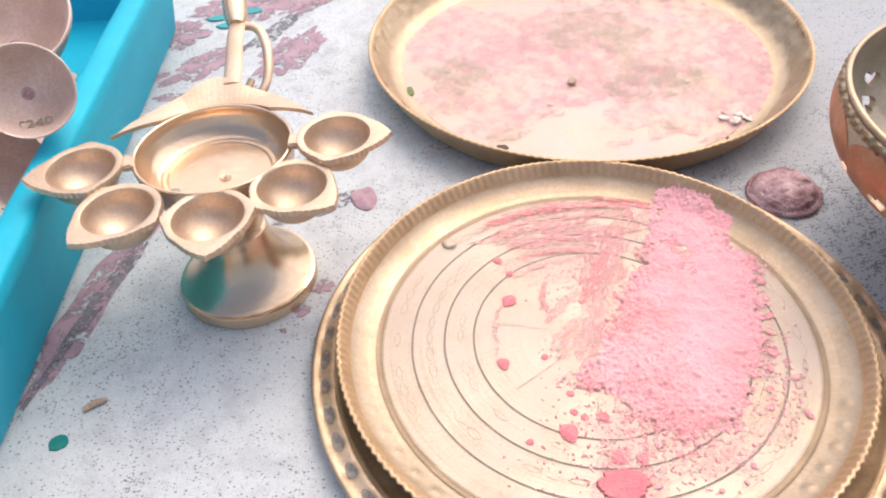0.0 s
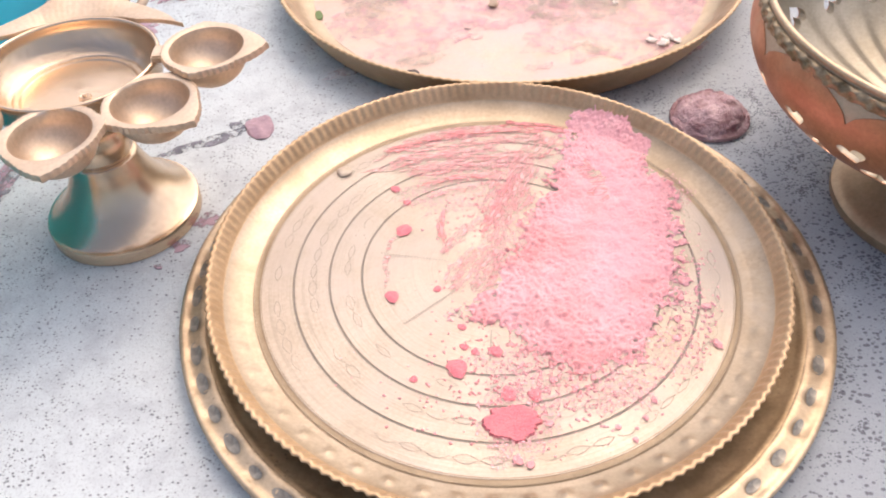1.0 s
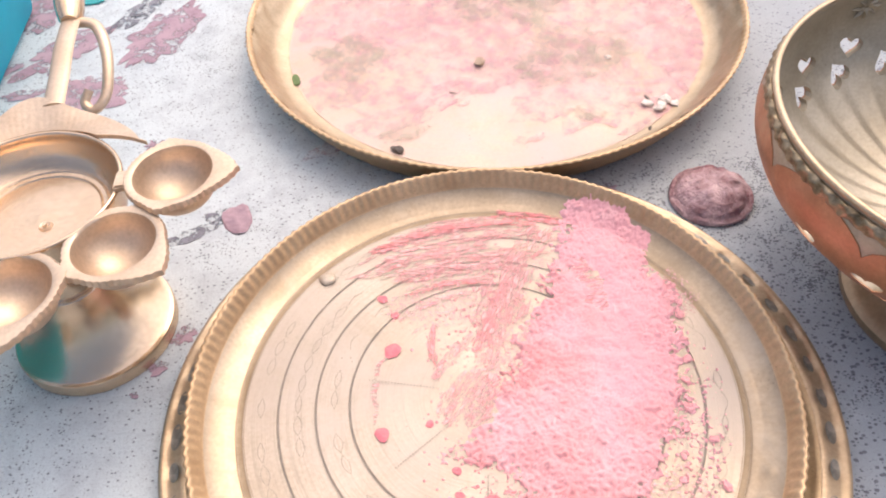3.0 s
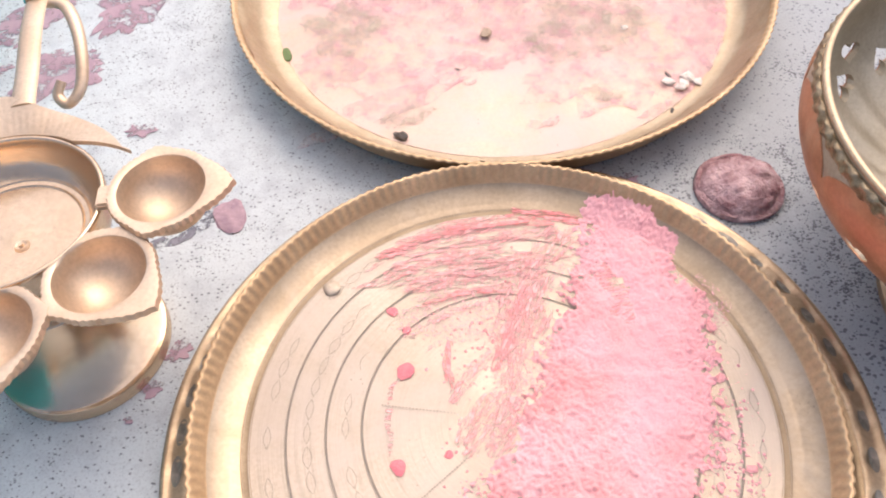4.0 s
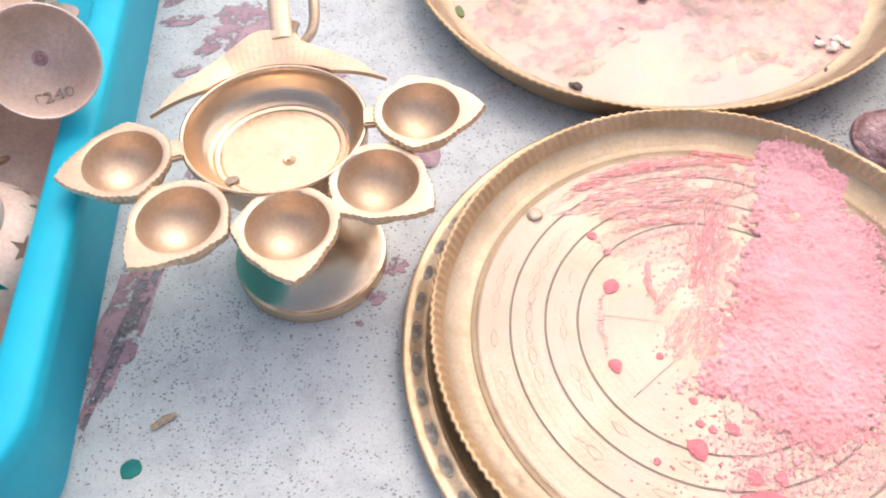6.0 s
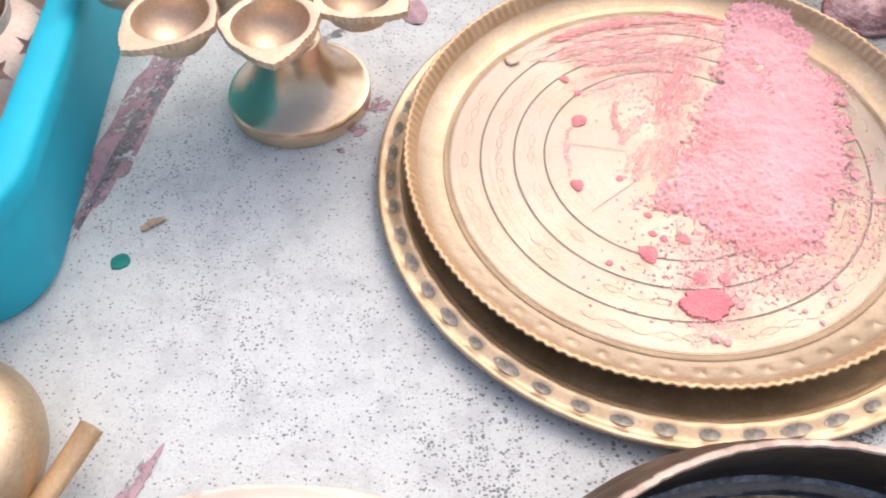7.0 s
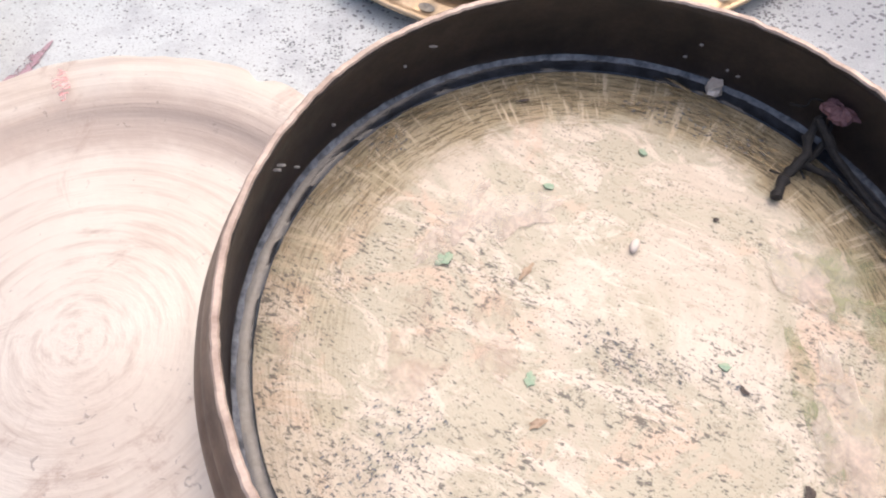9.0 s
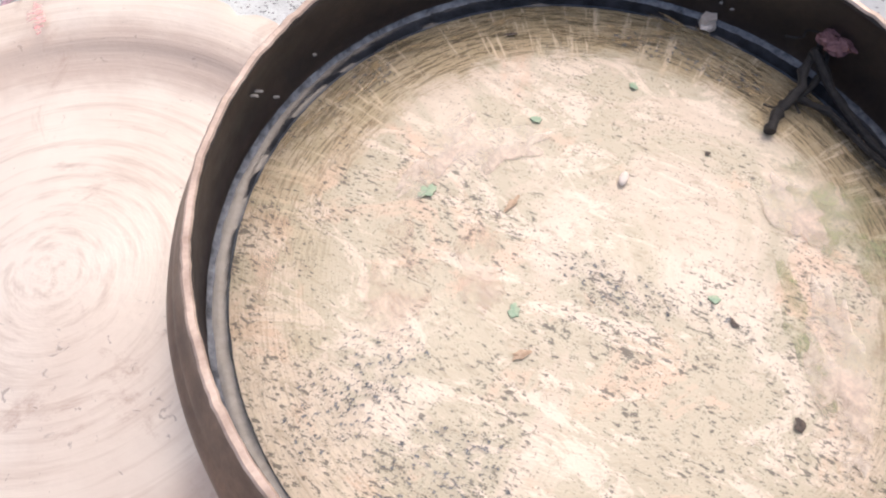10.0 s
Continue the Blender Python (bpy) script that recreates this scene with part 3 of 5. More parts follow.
def powder_heap():
    step, verts, faces, index = 0.0008, [], [], {}
    x0, y0, nx, ny = -0.042, -0.095, 218, 310
    high = np.zeros((nx, ny))
    for i in range(nx):
        for j in range(ny):
            x, y = x0 + i * step, y0 + j * step
            d = gap_to(HEAP, x, y)
            d = d if inside(HEAP, x, y) else -d
            d -= 0.003 if x < 0.05 and y > -0.03 else 0.0
            if d < -0.014:
                high[i, j] = -1
                continue
            p = Vector((x, y, 0))
            rim = 1.0 if math.hypot(x, y) < 0.140 else 0.45
            d -= 0.5 * max(0.0, math.hypot(x, y) - 0.156)
            d += rim * (0.008 * noise.noise(p * 70) + 0.0085 * noise.noise(p * 210) + 0.0095 * noise.noise(p * 520))
            h = 0.0032 * (1 - math.exp(-max(d, 0) / 0.020)) if d > 0 else d
            if d > 0:
                calm = min(1.0, max(0.0, (d - 0.006) / 0.020)) * min(1.0, max(0.0, (x + 0.5 * y - 0.02) / 0.05))
                crumb = max(0.0, noise.noise(p * 290) - 0.15) + 0.8 * max(0.0, noise.noise(p * 560 + Vector((3, 0, 0))) - 0.10)
                lump = 0.0012 * noise.noise(p * 120 + Vector((7, 0, 0))) + (1 - 0.7 * calm) * (0.0034 * crumb + 0.0004 * noise.noise(p * 950))
                h += (lump + 0.0012 * noise.noise(p * 38)) * min(1, d / 0.008)
                swept = math.exp(-(((x - 0.080) / 0.009) ** 2 + ((y - 0.070) / 0.026) ** 2))
                h -= 0.0030 * swept
            high[i, j] = h
    for i in range(nx):
        for j in range(ny):
            if high[i, j] > 0:
                x, y = x0 + i * step, y0 + j * step
                rr = math.hypot(x, y)
                index[i, j] = len(verts)
                lift = float(np.interp(rr, (0.147, 0.1508, 0.1545, 0.1596, 0.1668), (0.0, 0.0024, 0.0042, 0.0076, 0.0164)))
                verts.append((x, y, high[i, j] + lift + 0.0002))
    for (i, j), k in index.items():
        quad = [(i, j), (i + 1, j), (i + 1, j + 1), (i, j + 1)]
        if all(q in index for q in quad):
            faces.append(tuple(index[q] for q in quad))
    ob = made("powder_heap", verts, faces, POWDER, None, "", 0)
    ob.data.polygons.foreach_set("use_smooth", [True] * len(ob.data.polygons))
    ob.matrix_world = at(AX, AY, AZ)
    return tagged(ob, "lumpy heap of pink colour powder on the brass plate", "powder", kind="stuff")


def powder_bits():
    rnd = random.Random(21)
    for x, y, s in ((-0.053, 0.037, 0.0055), (-0.062, -0.018, 0.0045), (-0.028, -0.073, 0.0062), (-0.057, 0.077, 0.0034), (-0.050, 0.063, 0.0028), (-0.023, -0.045, 0.0026),
                    (-0.023, -0.059, 0.0026), (-0.017, -0.063, 0.0027), (-0.006, -0.064, 0.0040), (-0.052, -0.078, 0.0024), (-0.035, -0.015, 0.0026), (-0.003, -0.092, 0.0048),
                    (0.011, -0.094, 0.0040)):
        o = pebble("powder_drop", AX + x, AY + y, AZ + 0.0003, (s, s * 0.9), POWDER_DARK, None, "", 0.13, int(abs(x * 9000)) % 17, 0.4)
        tagged(o, "flat coral pink drop of caked powder on the plate", "powder clump", "drops on the plate")
    for x, y, s in ((0.117, -0.044, 0.0036), (0.115, -0.071, 0.0040), (0.094, -0.065, 0.003), (0.109, -0.023, 0.0036), (0.104, -0.036, 0.003), (0.098, -0.052, 0.0026), (0.118, 0.008, 0.004),
                    (0.120, 0.022, 0.0034), (0.113, -0.006, 0.0032), (0.123, 0.040, 0.0044), (0.016, -0.112, 0.003), (0.065, -0.113, 0.002), (0.050, -0.117, 0.002), (0.057, -0.125, 0.002),
                    (0.072, -0.103, 0.0024), (-0.003, -0.131, 0.0034), (0.003, -0.134, 0.003), (0.022, -0.086, 0.0028), (0.033, -0.092, 0.003), (0.044, -0.086, 0.0024)):
        o = pebble("powder_crumb", AX + x, AY + y, AZ + 0.0003, (s * 0.8, s * rnd.uniform(0.55, 0.8)), POWDER, None, "", 0.32, rnd.randint(1, 30), 0.6)
        tagged(o, "small pink crumb of powder on the brass plate", "powder clump", "crumbs on the plate")
    o = blotch("powder_clump", AX - 0.003, AY - 0.110, 0.0140, 0.0104, 0, POWDER_DARK, AZ + 0.0004, None, 5, 0.26, 0.0014, 120)
    tagged(o, "flattened coral clump of powder near the plate's edge", "powder clump")
    # fine scatter
    verts, faces = [], []
    for _ in range(3600):
        side = rnd.random()
        if side < 0.34:
            x, y = rnd.gauss(0.02, 0.035), rnd.gauss(-0.088, 0.018)
        elif side < 0.75:
            x, y = rnd.gauss(0.010, 0.020), rnd.gauss(0.018, 0.048)
        else:
            x, y = rnd.gauss(0.105, 0.012), rnd.gauss(-0.03, 0.05)
        if math.hypot(x, y) > 0.134:
            continue
        s = rnd.choice((0.0003, 0.0003, 0.0004, 0.0005, 0.0006, 0.0007, 0.0009, 0.0011)) * rnd.uniform(0.8, 1.1)
        b, t = len(verts), rnd.random() * 6
        for k in range(5):
            verts.append((x + s * math.cos(t + k * 1.257), y + s * math.sin(t + k * 1.257), 0.0003))
        verts.append((x, y, 0.0003 + s * 0.6))
        faces += [(b + k, b + (k + 1) % 5, b + 5) for k in range(5)]
    o = made("powder_scatter", verts, faces, POWDER, None, "", 0)
    o.matrix_world = at(AX, AY, AZ)
    tagged(o, "fine pink powder grains scattered over the brass plate", "powder", kind="stuff")
    for i, (r, a0, a1, w) in enumerate(((0.136, 72, 112, 0.0045), (0.129, 78, 124, 0.003), (0.121, 74, 120, 0.004), (0.113, 70, 118, 0.003), (0.104, 72, 116, 0.0035), (0.094, 70, 112, 0.003),
                                       (0.085, 72, 108, 0.0025), (0.126, 60, 84, 0.005), (0.074, 80, 130, 0.002), (0.066, 150, 190, 0.0018))):
        verts, faces = [], []
        for k in range(41):
            a = radians(a0 + (a1 - a0) * k / 40)
            half = w * (0.35 + 0.65 * math.sin(math.pi * k / 40)) * (1 + 0.4 * noise.noise((k * 0.3, i, 0)))
            mid = r + 0.003 * noise.noise((k * 0.08, i * 3.1, 1))
            verts += [((mid - half) * math.cos(a), (mid - half) * math.sin(a), 0), ((mid + half) * math.cos(a), (mid + half) * math.sin(a), 0)]
        faces = [(2 * k, 2 * k + 1, 2 * k + 3, 2 * k + 2) for k in range(40)]
        o = made("powder_smear", verts, faces, SMEAR, None, "", 0)
        o.matrix_world = at(AX, AY, AZ + 0.0005 + i * 0.00005)
        tagged(o, "curved pink powder smear wiped round the brass plate", "powder smear", "smears on the plate")
    # smears
    for i, (x, y, rx, ry, turn, mat) in enumerate(((0.046, 0.134, 0.028, 0.0050, -16, CORAL), (0.052, 0.155, 0.016, 0.0065, -20, SMEAR), (-0.020, 0.128, 0.040, 0.006, 12, SMEAR),
                                                   (-0.020, 0.110, 0.050, 0.006, 14, SMEAR), (0.002, 0.098, 0.050, 0.007, 6, SMEAR), 
                                                   (-0.056, 0.119, 0.007, 0.0036, 10, CORAL), (0.010, 0.020, 0.030, 0.018, 60, DUST),
                                                   (0.030, -0.085, 0.050, 0.022, -8, DUST), (-0.003, -0.110, 0.022, 0.018, 0, DUST), (-0.002, -0.122, 0.014, 0.012, 40, DUST), (0.075, -0.080, 0.034, 0.020, 30, DUST), (-0.010, 0.075, 0.050, 0.026, 10, DUST),
                                                   (0.128, 0.055, 0.012, 0.020, 0, DUST), (0.072, 0.070, 0.010, 0.026, 5, SMEAR), (-0.008, 0.000, 0.022, 0.012, 50, SMEAR), (0.020, 0.066, 0.030, 0.014, 62, SMEAR), (0.040, 0.105, 0.026, 0.010, 50, SMEAR))):
        o = blotch("powder_smear", AX + x, AY + y, rx, ry, turn, mat, AZ + 0.0006 + i * 0.00006, None, i + 2, 0.5, 0.00025)
        tagged(o, "thin pink powder smear rubbed over the brass plate", "powder smear", "smears on the plate")


def finger_swipes():
    """Curved strokes that fingers drew through the powder."""
    strokes = (([(0.024, 0.084), (0.016, 0.066), (0.006, 0.048), (-0.004, 0.030)], 0.0042, CORAL), ([(-0.003, 0.042), (-0.013, 0.034), (-0.023, 0.023), (-0.031, 0.014)], 0.0042, SMEAR),
               ([(-0.026, 0.052), (-0.030, 0.036), (-0.027, 0.022)], 0.0026, CORAL), ([(0.034, 0.092), (0.020, 0.062), (0.008, 0.034), (0.000, 0.010)], 0.0060, SMEAR),
               ([(-0.060, 0.102), (-0.030, 0.108), (0.004, 0.106), (0.040, 0.096)], 0.0030, SMEAR), ([(-0.048, 0.090), (-0.020, 0.096), (0.012, 0.094), (0.038, 0.084)], 0.0022, SMEAR),
               ([(-0.040, 0.078), (-0.012, 0.084), (0.014, 0.080)], 0.0020, CORAL), ([(-0.010, 0.016), (-0.020, 0.004), (-0.030, -0.010)], 0.0036, SMEAR),
               ([(-0.052, 0.121), (-0.020, 0.130), (0.016, 0.132), (0.050, 0.126)], 0.0028, CORAL), ([(0.012, 0.026), (-0.002, 0.004), (-0.014, -0.016)], 0.0050, DUST))
    for i, (pts, width, mat) in enumerate(strokes):
        p = arcs([Vector(q).to_3d().to_tuple() for q in pts], 10)
        run = Vector(p[-1]) - Vector(p[0])
        turn = math.degrees(math.atan2(run.y, run.x))
        m = at(p[0][0], p[0][1], 0.0, turn)
        back, verts = m.inverted(), []
        for k, q in enumerate(p):
            d = (Vector(p[min(k + 1, len(p) - 1)]) - Vector(p[max(k - 1, 0)])).normalized()
            half = width * (0.25 + 0.75 * math.sin(math.pi * (k + 0.5) / len(p)) ** 0.6) * (1 + 0.45 * noise.noise((k * 0.35, i * 2.3, 4)))
            side = Vector((-d.y, d.x, 0)) * half
            verts += [back @ (Vector(q) - side), back @ (Vector(q) + side)]
        o = made("powder_smear", verts, [(2 * k, 2 * k + 1, 2 * k + 3, 2 * k + 2) for k in range(len(p) - 1)], mat, None, "", 0)
        o.matrix_world = at(AX, AY, AZ + 0.0012 + i * 0.00006) @ m
        tagged(o, "finger-drawn pink powder streak across the brass plate", "powder smear", "smears on the plate")


# ---- far tray ----
def far_tray():
    ob = thing("large_tray", at(0.200, 0.745), "large brass tray with a pink powdery film and scratches", "tray")
    base = [(0, 0.006), (0.04, 0.006), (0.10, 0.006), (0.15, 0.006), (0.178, 0.0062), (0.182, 0.0070)]
    made("tray_base", *turned(base + [(0.182, 0.0), (0, 0.0)], 160), BRASS_PINK, ob)
    inner = arcs([(0.1815, 0.0055), (0.182, 0.0068), (0.188, 0.0085), (0.195, 0.0130), (0.204, 0.0250), (0.2090, 0.0318)], 4)
    outer = arcs([(0.2090, 0.0318), (0.2110, 0.0342), (0.2130, 0.0350), (0.2142, 0.0338), (0.2125, 0.0310), (0.2060, 0.0210), (0.1990, 0.0080), (0.193, 0.0015), (0.1815, 0.0005)], 3)

    def beat(i, a):
        r, z = inner[i]
        return 0.0012 * noise.noise((math.cos(a) * 24, math.sin(a) * 24, z * 170)), 0.0004 * noise.noise((math.cos(a) * 6, math.sin(a) * 6, 0.2))

    def shift(i, a):
        r, z = outer[i]
        return 0.0005 * math.cos(190 * a) * max(0.0, min(1.0, (z - 0.03) / 0.004)), 0.0004 * noise.noise((math.cos(a) * 6, math.sin(a) * 6, 0.2))
    made("tray_wall", *turned(inner, 480, beat), BRASS_EDGE, ob, "scuffed pale brass inner wall")
    made("tray_rim", *turned(outer, 1140, shift), BRASS_RIM, ob, "brown brass rim with a notched lip")
    cx, cy = 0.200, 0.745
    o = blotch("leaf", cx - 0.175, cy - 0.046, 0.0085, 0.0035, 100, LEAF, 0.0075, None, 3, 0.15, 0.0008)
    tagged(o, "small green leaf lying in the large tray", "leaf")
    for i, (x, y, s, m, lab) in enumerate(((-0.094, -0.149, (0.006, 0.004), DARKBIT, "small dark seed husk in the large tray"), (-0.018, -0.049, (0.006, 0.005), WOOD, "small brown bit in the large tray"),
                                           (0.115, -0.132, (0.007, 0.0045), STONE, "pale pebble in the large tray"), (0.121, -0.124, (0.006, 0.005), STONE, "pale pebble in the large tray"),
                                           (0.106, -0.126, (0.005, 0.004), STONE, "pale pebble in the large tray"), (0.127, -0.130, (0.004, 0.004), STONE, "pale pebble in the large tray"),
                                           (0.100, -0.156, (0.004, 0.0018), DARKBIT, "small dark bit in the large tray"), (0.108, -0.118, (0.004, 0.0016), DARKBIT, "small dark bit in the large tray"),
                                           (-0.045, -0.085, (0.003, 0.001), DARKBIT, "small dark bit in the large tray"), (0.09, -0.06, (0.0028, 0.0025), STONE, "pale pebble in the large tray"))):
        o = pebble("tray_bit", cx + x, cy + y, 0.0062, (s[0] * 0.9, s[1] * 0.9), m, None, "", 0.5, i + 3, 0.8)
        tagged(o, lab, "pebble" if m is STONE else "debris", "bits in the large tray")
    for i, (x, y, rx, ry, turn) in enumerate(((-0.10, -0.115, 0.045, 0.010, 22), (-0.02, -0.075, 0.030, 0.008, 5), (-0.145, -0.07, 0.022, 0.016, 0), (0.110, -0.150, 0.030, 0.010, 25), (0.16, -0.03, 0.016, 0.08, -10),
                                              (0.150, -0.075, 0.014, 0.06, -28), (0.118, -0.118, 0.028, 0.020, 40), (0.007, -0.150, 0.010, 0.005, 20), (0.05, 0.04, 0.09, 0.07, 0), (-0.06, -0.02, 0.07, 0.05, 20), (0.08, -0.08, 0.07, 0.04, 30), (-0.10, 0.06, 0.06, 0.05, 0))):
        o = blotch("powder_smear", cx + x, cy + y, rx * 1.3, ry * 1.4, turn, FILM, 0.0064 + i * 0.00006, None, i + 30, 0.4, 0.00025)
        tagged(o, "thin pink powder smear in the large brass tray", "powder smear", "smears in the large tray")
    for i, (x, y, rx, ry, turn) in enumerate(((0.055, -0.05, 0.05, 0.04, 20), (0.058, -0.128, 0.016, 0.008, -20), (-0.09, -0.13, 0.02, 0.008, 15), (-0.13, -0.02, 0.03, 0.03, 0), (0.02, 0.05, 0.05, 0.05, 0))):
        o = blotch("tarnish_patch", cx + x, cy + y, rx, ry, turn, GREYFILM, 0.0072 + i * 0.00005, None, i + 50, 0.5, 0.0002)
        tagged(o, "brown-grey tarnish patch in the large brass tray", "stain", "tarnish in the large tray")
    o = made("powder_ring", *turned([(0.0035, 0.0), (0.0045, 0.0004), (0.0062, 0.0004), (0.0072, 0.0)], 32), FILM, None)
    o.matrix_world = at(cx - 0.039, cy - 0.097, 0.0066)
    tagged(o, "pale ring mark of dried powder in the large tray", "powder mark")
    return ob


# ---- deep pan ----
def deep_pan():
    ob = thing("deep_pan", pose(0.141, -0.003, 0.0145, 0, 3.7, 0), "deep pan with black sooty wall and stained brass base", "pan")
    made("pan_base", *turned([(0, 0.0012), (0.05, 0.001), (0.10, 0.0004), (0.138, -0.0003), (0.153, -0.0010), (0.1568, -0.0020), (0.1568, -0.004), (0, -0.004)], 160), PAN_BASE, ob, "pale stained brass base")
    wall = arcs([(0.150, -0.0040), (0.1555, -0.0026), (0.1600, -0.0022), (0.1635, 0.0015), (0.1645, 0.010), (0.1625, 0.028), (0.1590, 0.046), (0.1584, 0.0495), (0.1590, 0.0508), (0.1612, 0.0508)], 3)
    belly = arcs([(0.1612, 0.0508), (0.1622, 0.0495), (0.1640, 0.044), (0.1690, 0.034), (0.1700, 0.031), (0.1745, 0.022), (0.1755, 0.012), (0.1720, 0.003), (0.1640, -0.0035), (0.150, -0.0040)], 3)

    def shift(i, a):
        return 0.0008 * noise.noise((math.cos(a) * 4, math.sin(a) * 4, i * 0.3)), (0.0009 * noise.noise((math.cos(a) * 16, math.sin(a) * 16, 2)) if i > 21 else 0)

    def dented(i, a):
        return 0.0008 * noise.noise((math.cos(a) * 4, math.sin(a) * 4, i * 0.3)), (0.0009 * noise.noise((math.cos(a) * 16, math.sin(a) * 16, 2)) if i < 4 else 0)
    made("pan_wall", *turned(wall, 200, shift), PAN_WALL, ob, "black sooty inner wall")
    made("pan_outside", *turned(belly, 200, dented), PAN_BROWN, ob, "dark brown outer wall")
    lip = [(0.1584, 0.0506), (0.1590, 0.0516), (0.1612, 0.0516), (0.1622, 0.0506), (0.1612, 0.0500), (0.1590, 0.0500)]

    def chip(i, a):
        k = 0.0009 * noise.noise((math.cos(a) * 16, math.sin(a) * 16, 2))
        j = noise.noise((math.cos(a) * 40, math.sin(a) * 40, 5))
        return 0.0005 * j + 0.0008 * noise.noise((math.cos(a) * 4, math.sin(a) * 4, 1.5)), k + 0.0004 * j
    made("pan_lip", *turned(lip + [lip[0]], 300, chip), LIPMETAL, ob, "bare brass lip")
    def ripple(i, a):
        return 0.0006 * noise.noise((math.cos(a) * 20, math.sin(a) * 20, i)), 0.0003 * noise.noise((math.cos(a) * 30, math.sin(a) * 30, i * 3))
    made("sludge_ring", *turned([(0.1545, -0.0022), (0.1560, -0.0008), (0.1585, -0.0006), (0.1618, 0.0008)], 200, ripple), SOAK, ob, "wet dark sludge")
    # thin grey ring between the sludge and the wall
    made("scum_line", *turned([(0.1614, 0.0006), (0.1622, 0.0012), (0.1632, 0.0022), (0.1637, 0.0030)], 200, ripple), GREY_LINE, ob, "pale grey scum line")
    return ob


PAN_M = pose(0.141, -0.003, 0.0145, 0, 3.7, 0)


PAN_GREEN = ragged("green_stain", (0.26, 0.29, 0.12), (0.39, 0.41, 0.24), 60, 0.42, 0.76, 0.8)
PAN_DARK = ragged("blue_black_stain", (0.06, 0.07, 0.085), (0.17, 0.18, 0.19), 380, 0.545, 0.61, 0.6, (0.8, 1.25, 1))
PAN_EDGE = ragged("brown_scale", (0.16, 0.115, 0.055), (0.32, 0.24, 0.13), 170, 0.50, 0.62, 0.6, (0.30, 2.2, 1.0))
PAN_PALE = ragged("pale_flake", (0.76, 0.68, 0.58), (0.72, 0.60, 0.50), 45, 0.40, 0.70, 0.7)
PAN_RUST = ragged("ochre_stain", (0.66, 0.46, 0.33), (0.70, 0.54, 0.43), 50, 0.42, 1.0, 0.7)


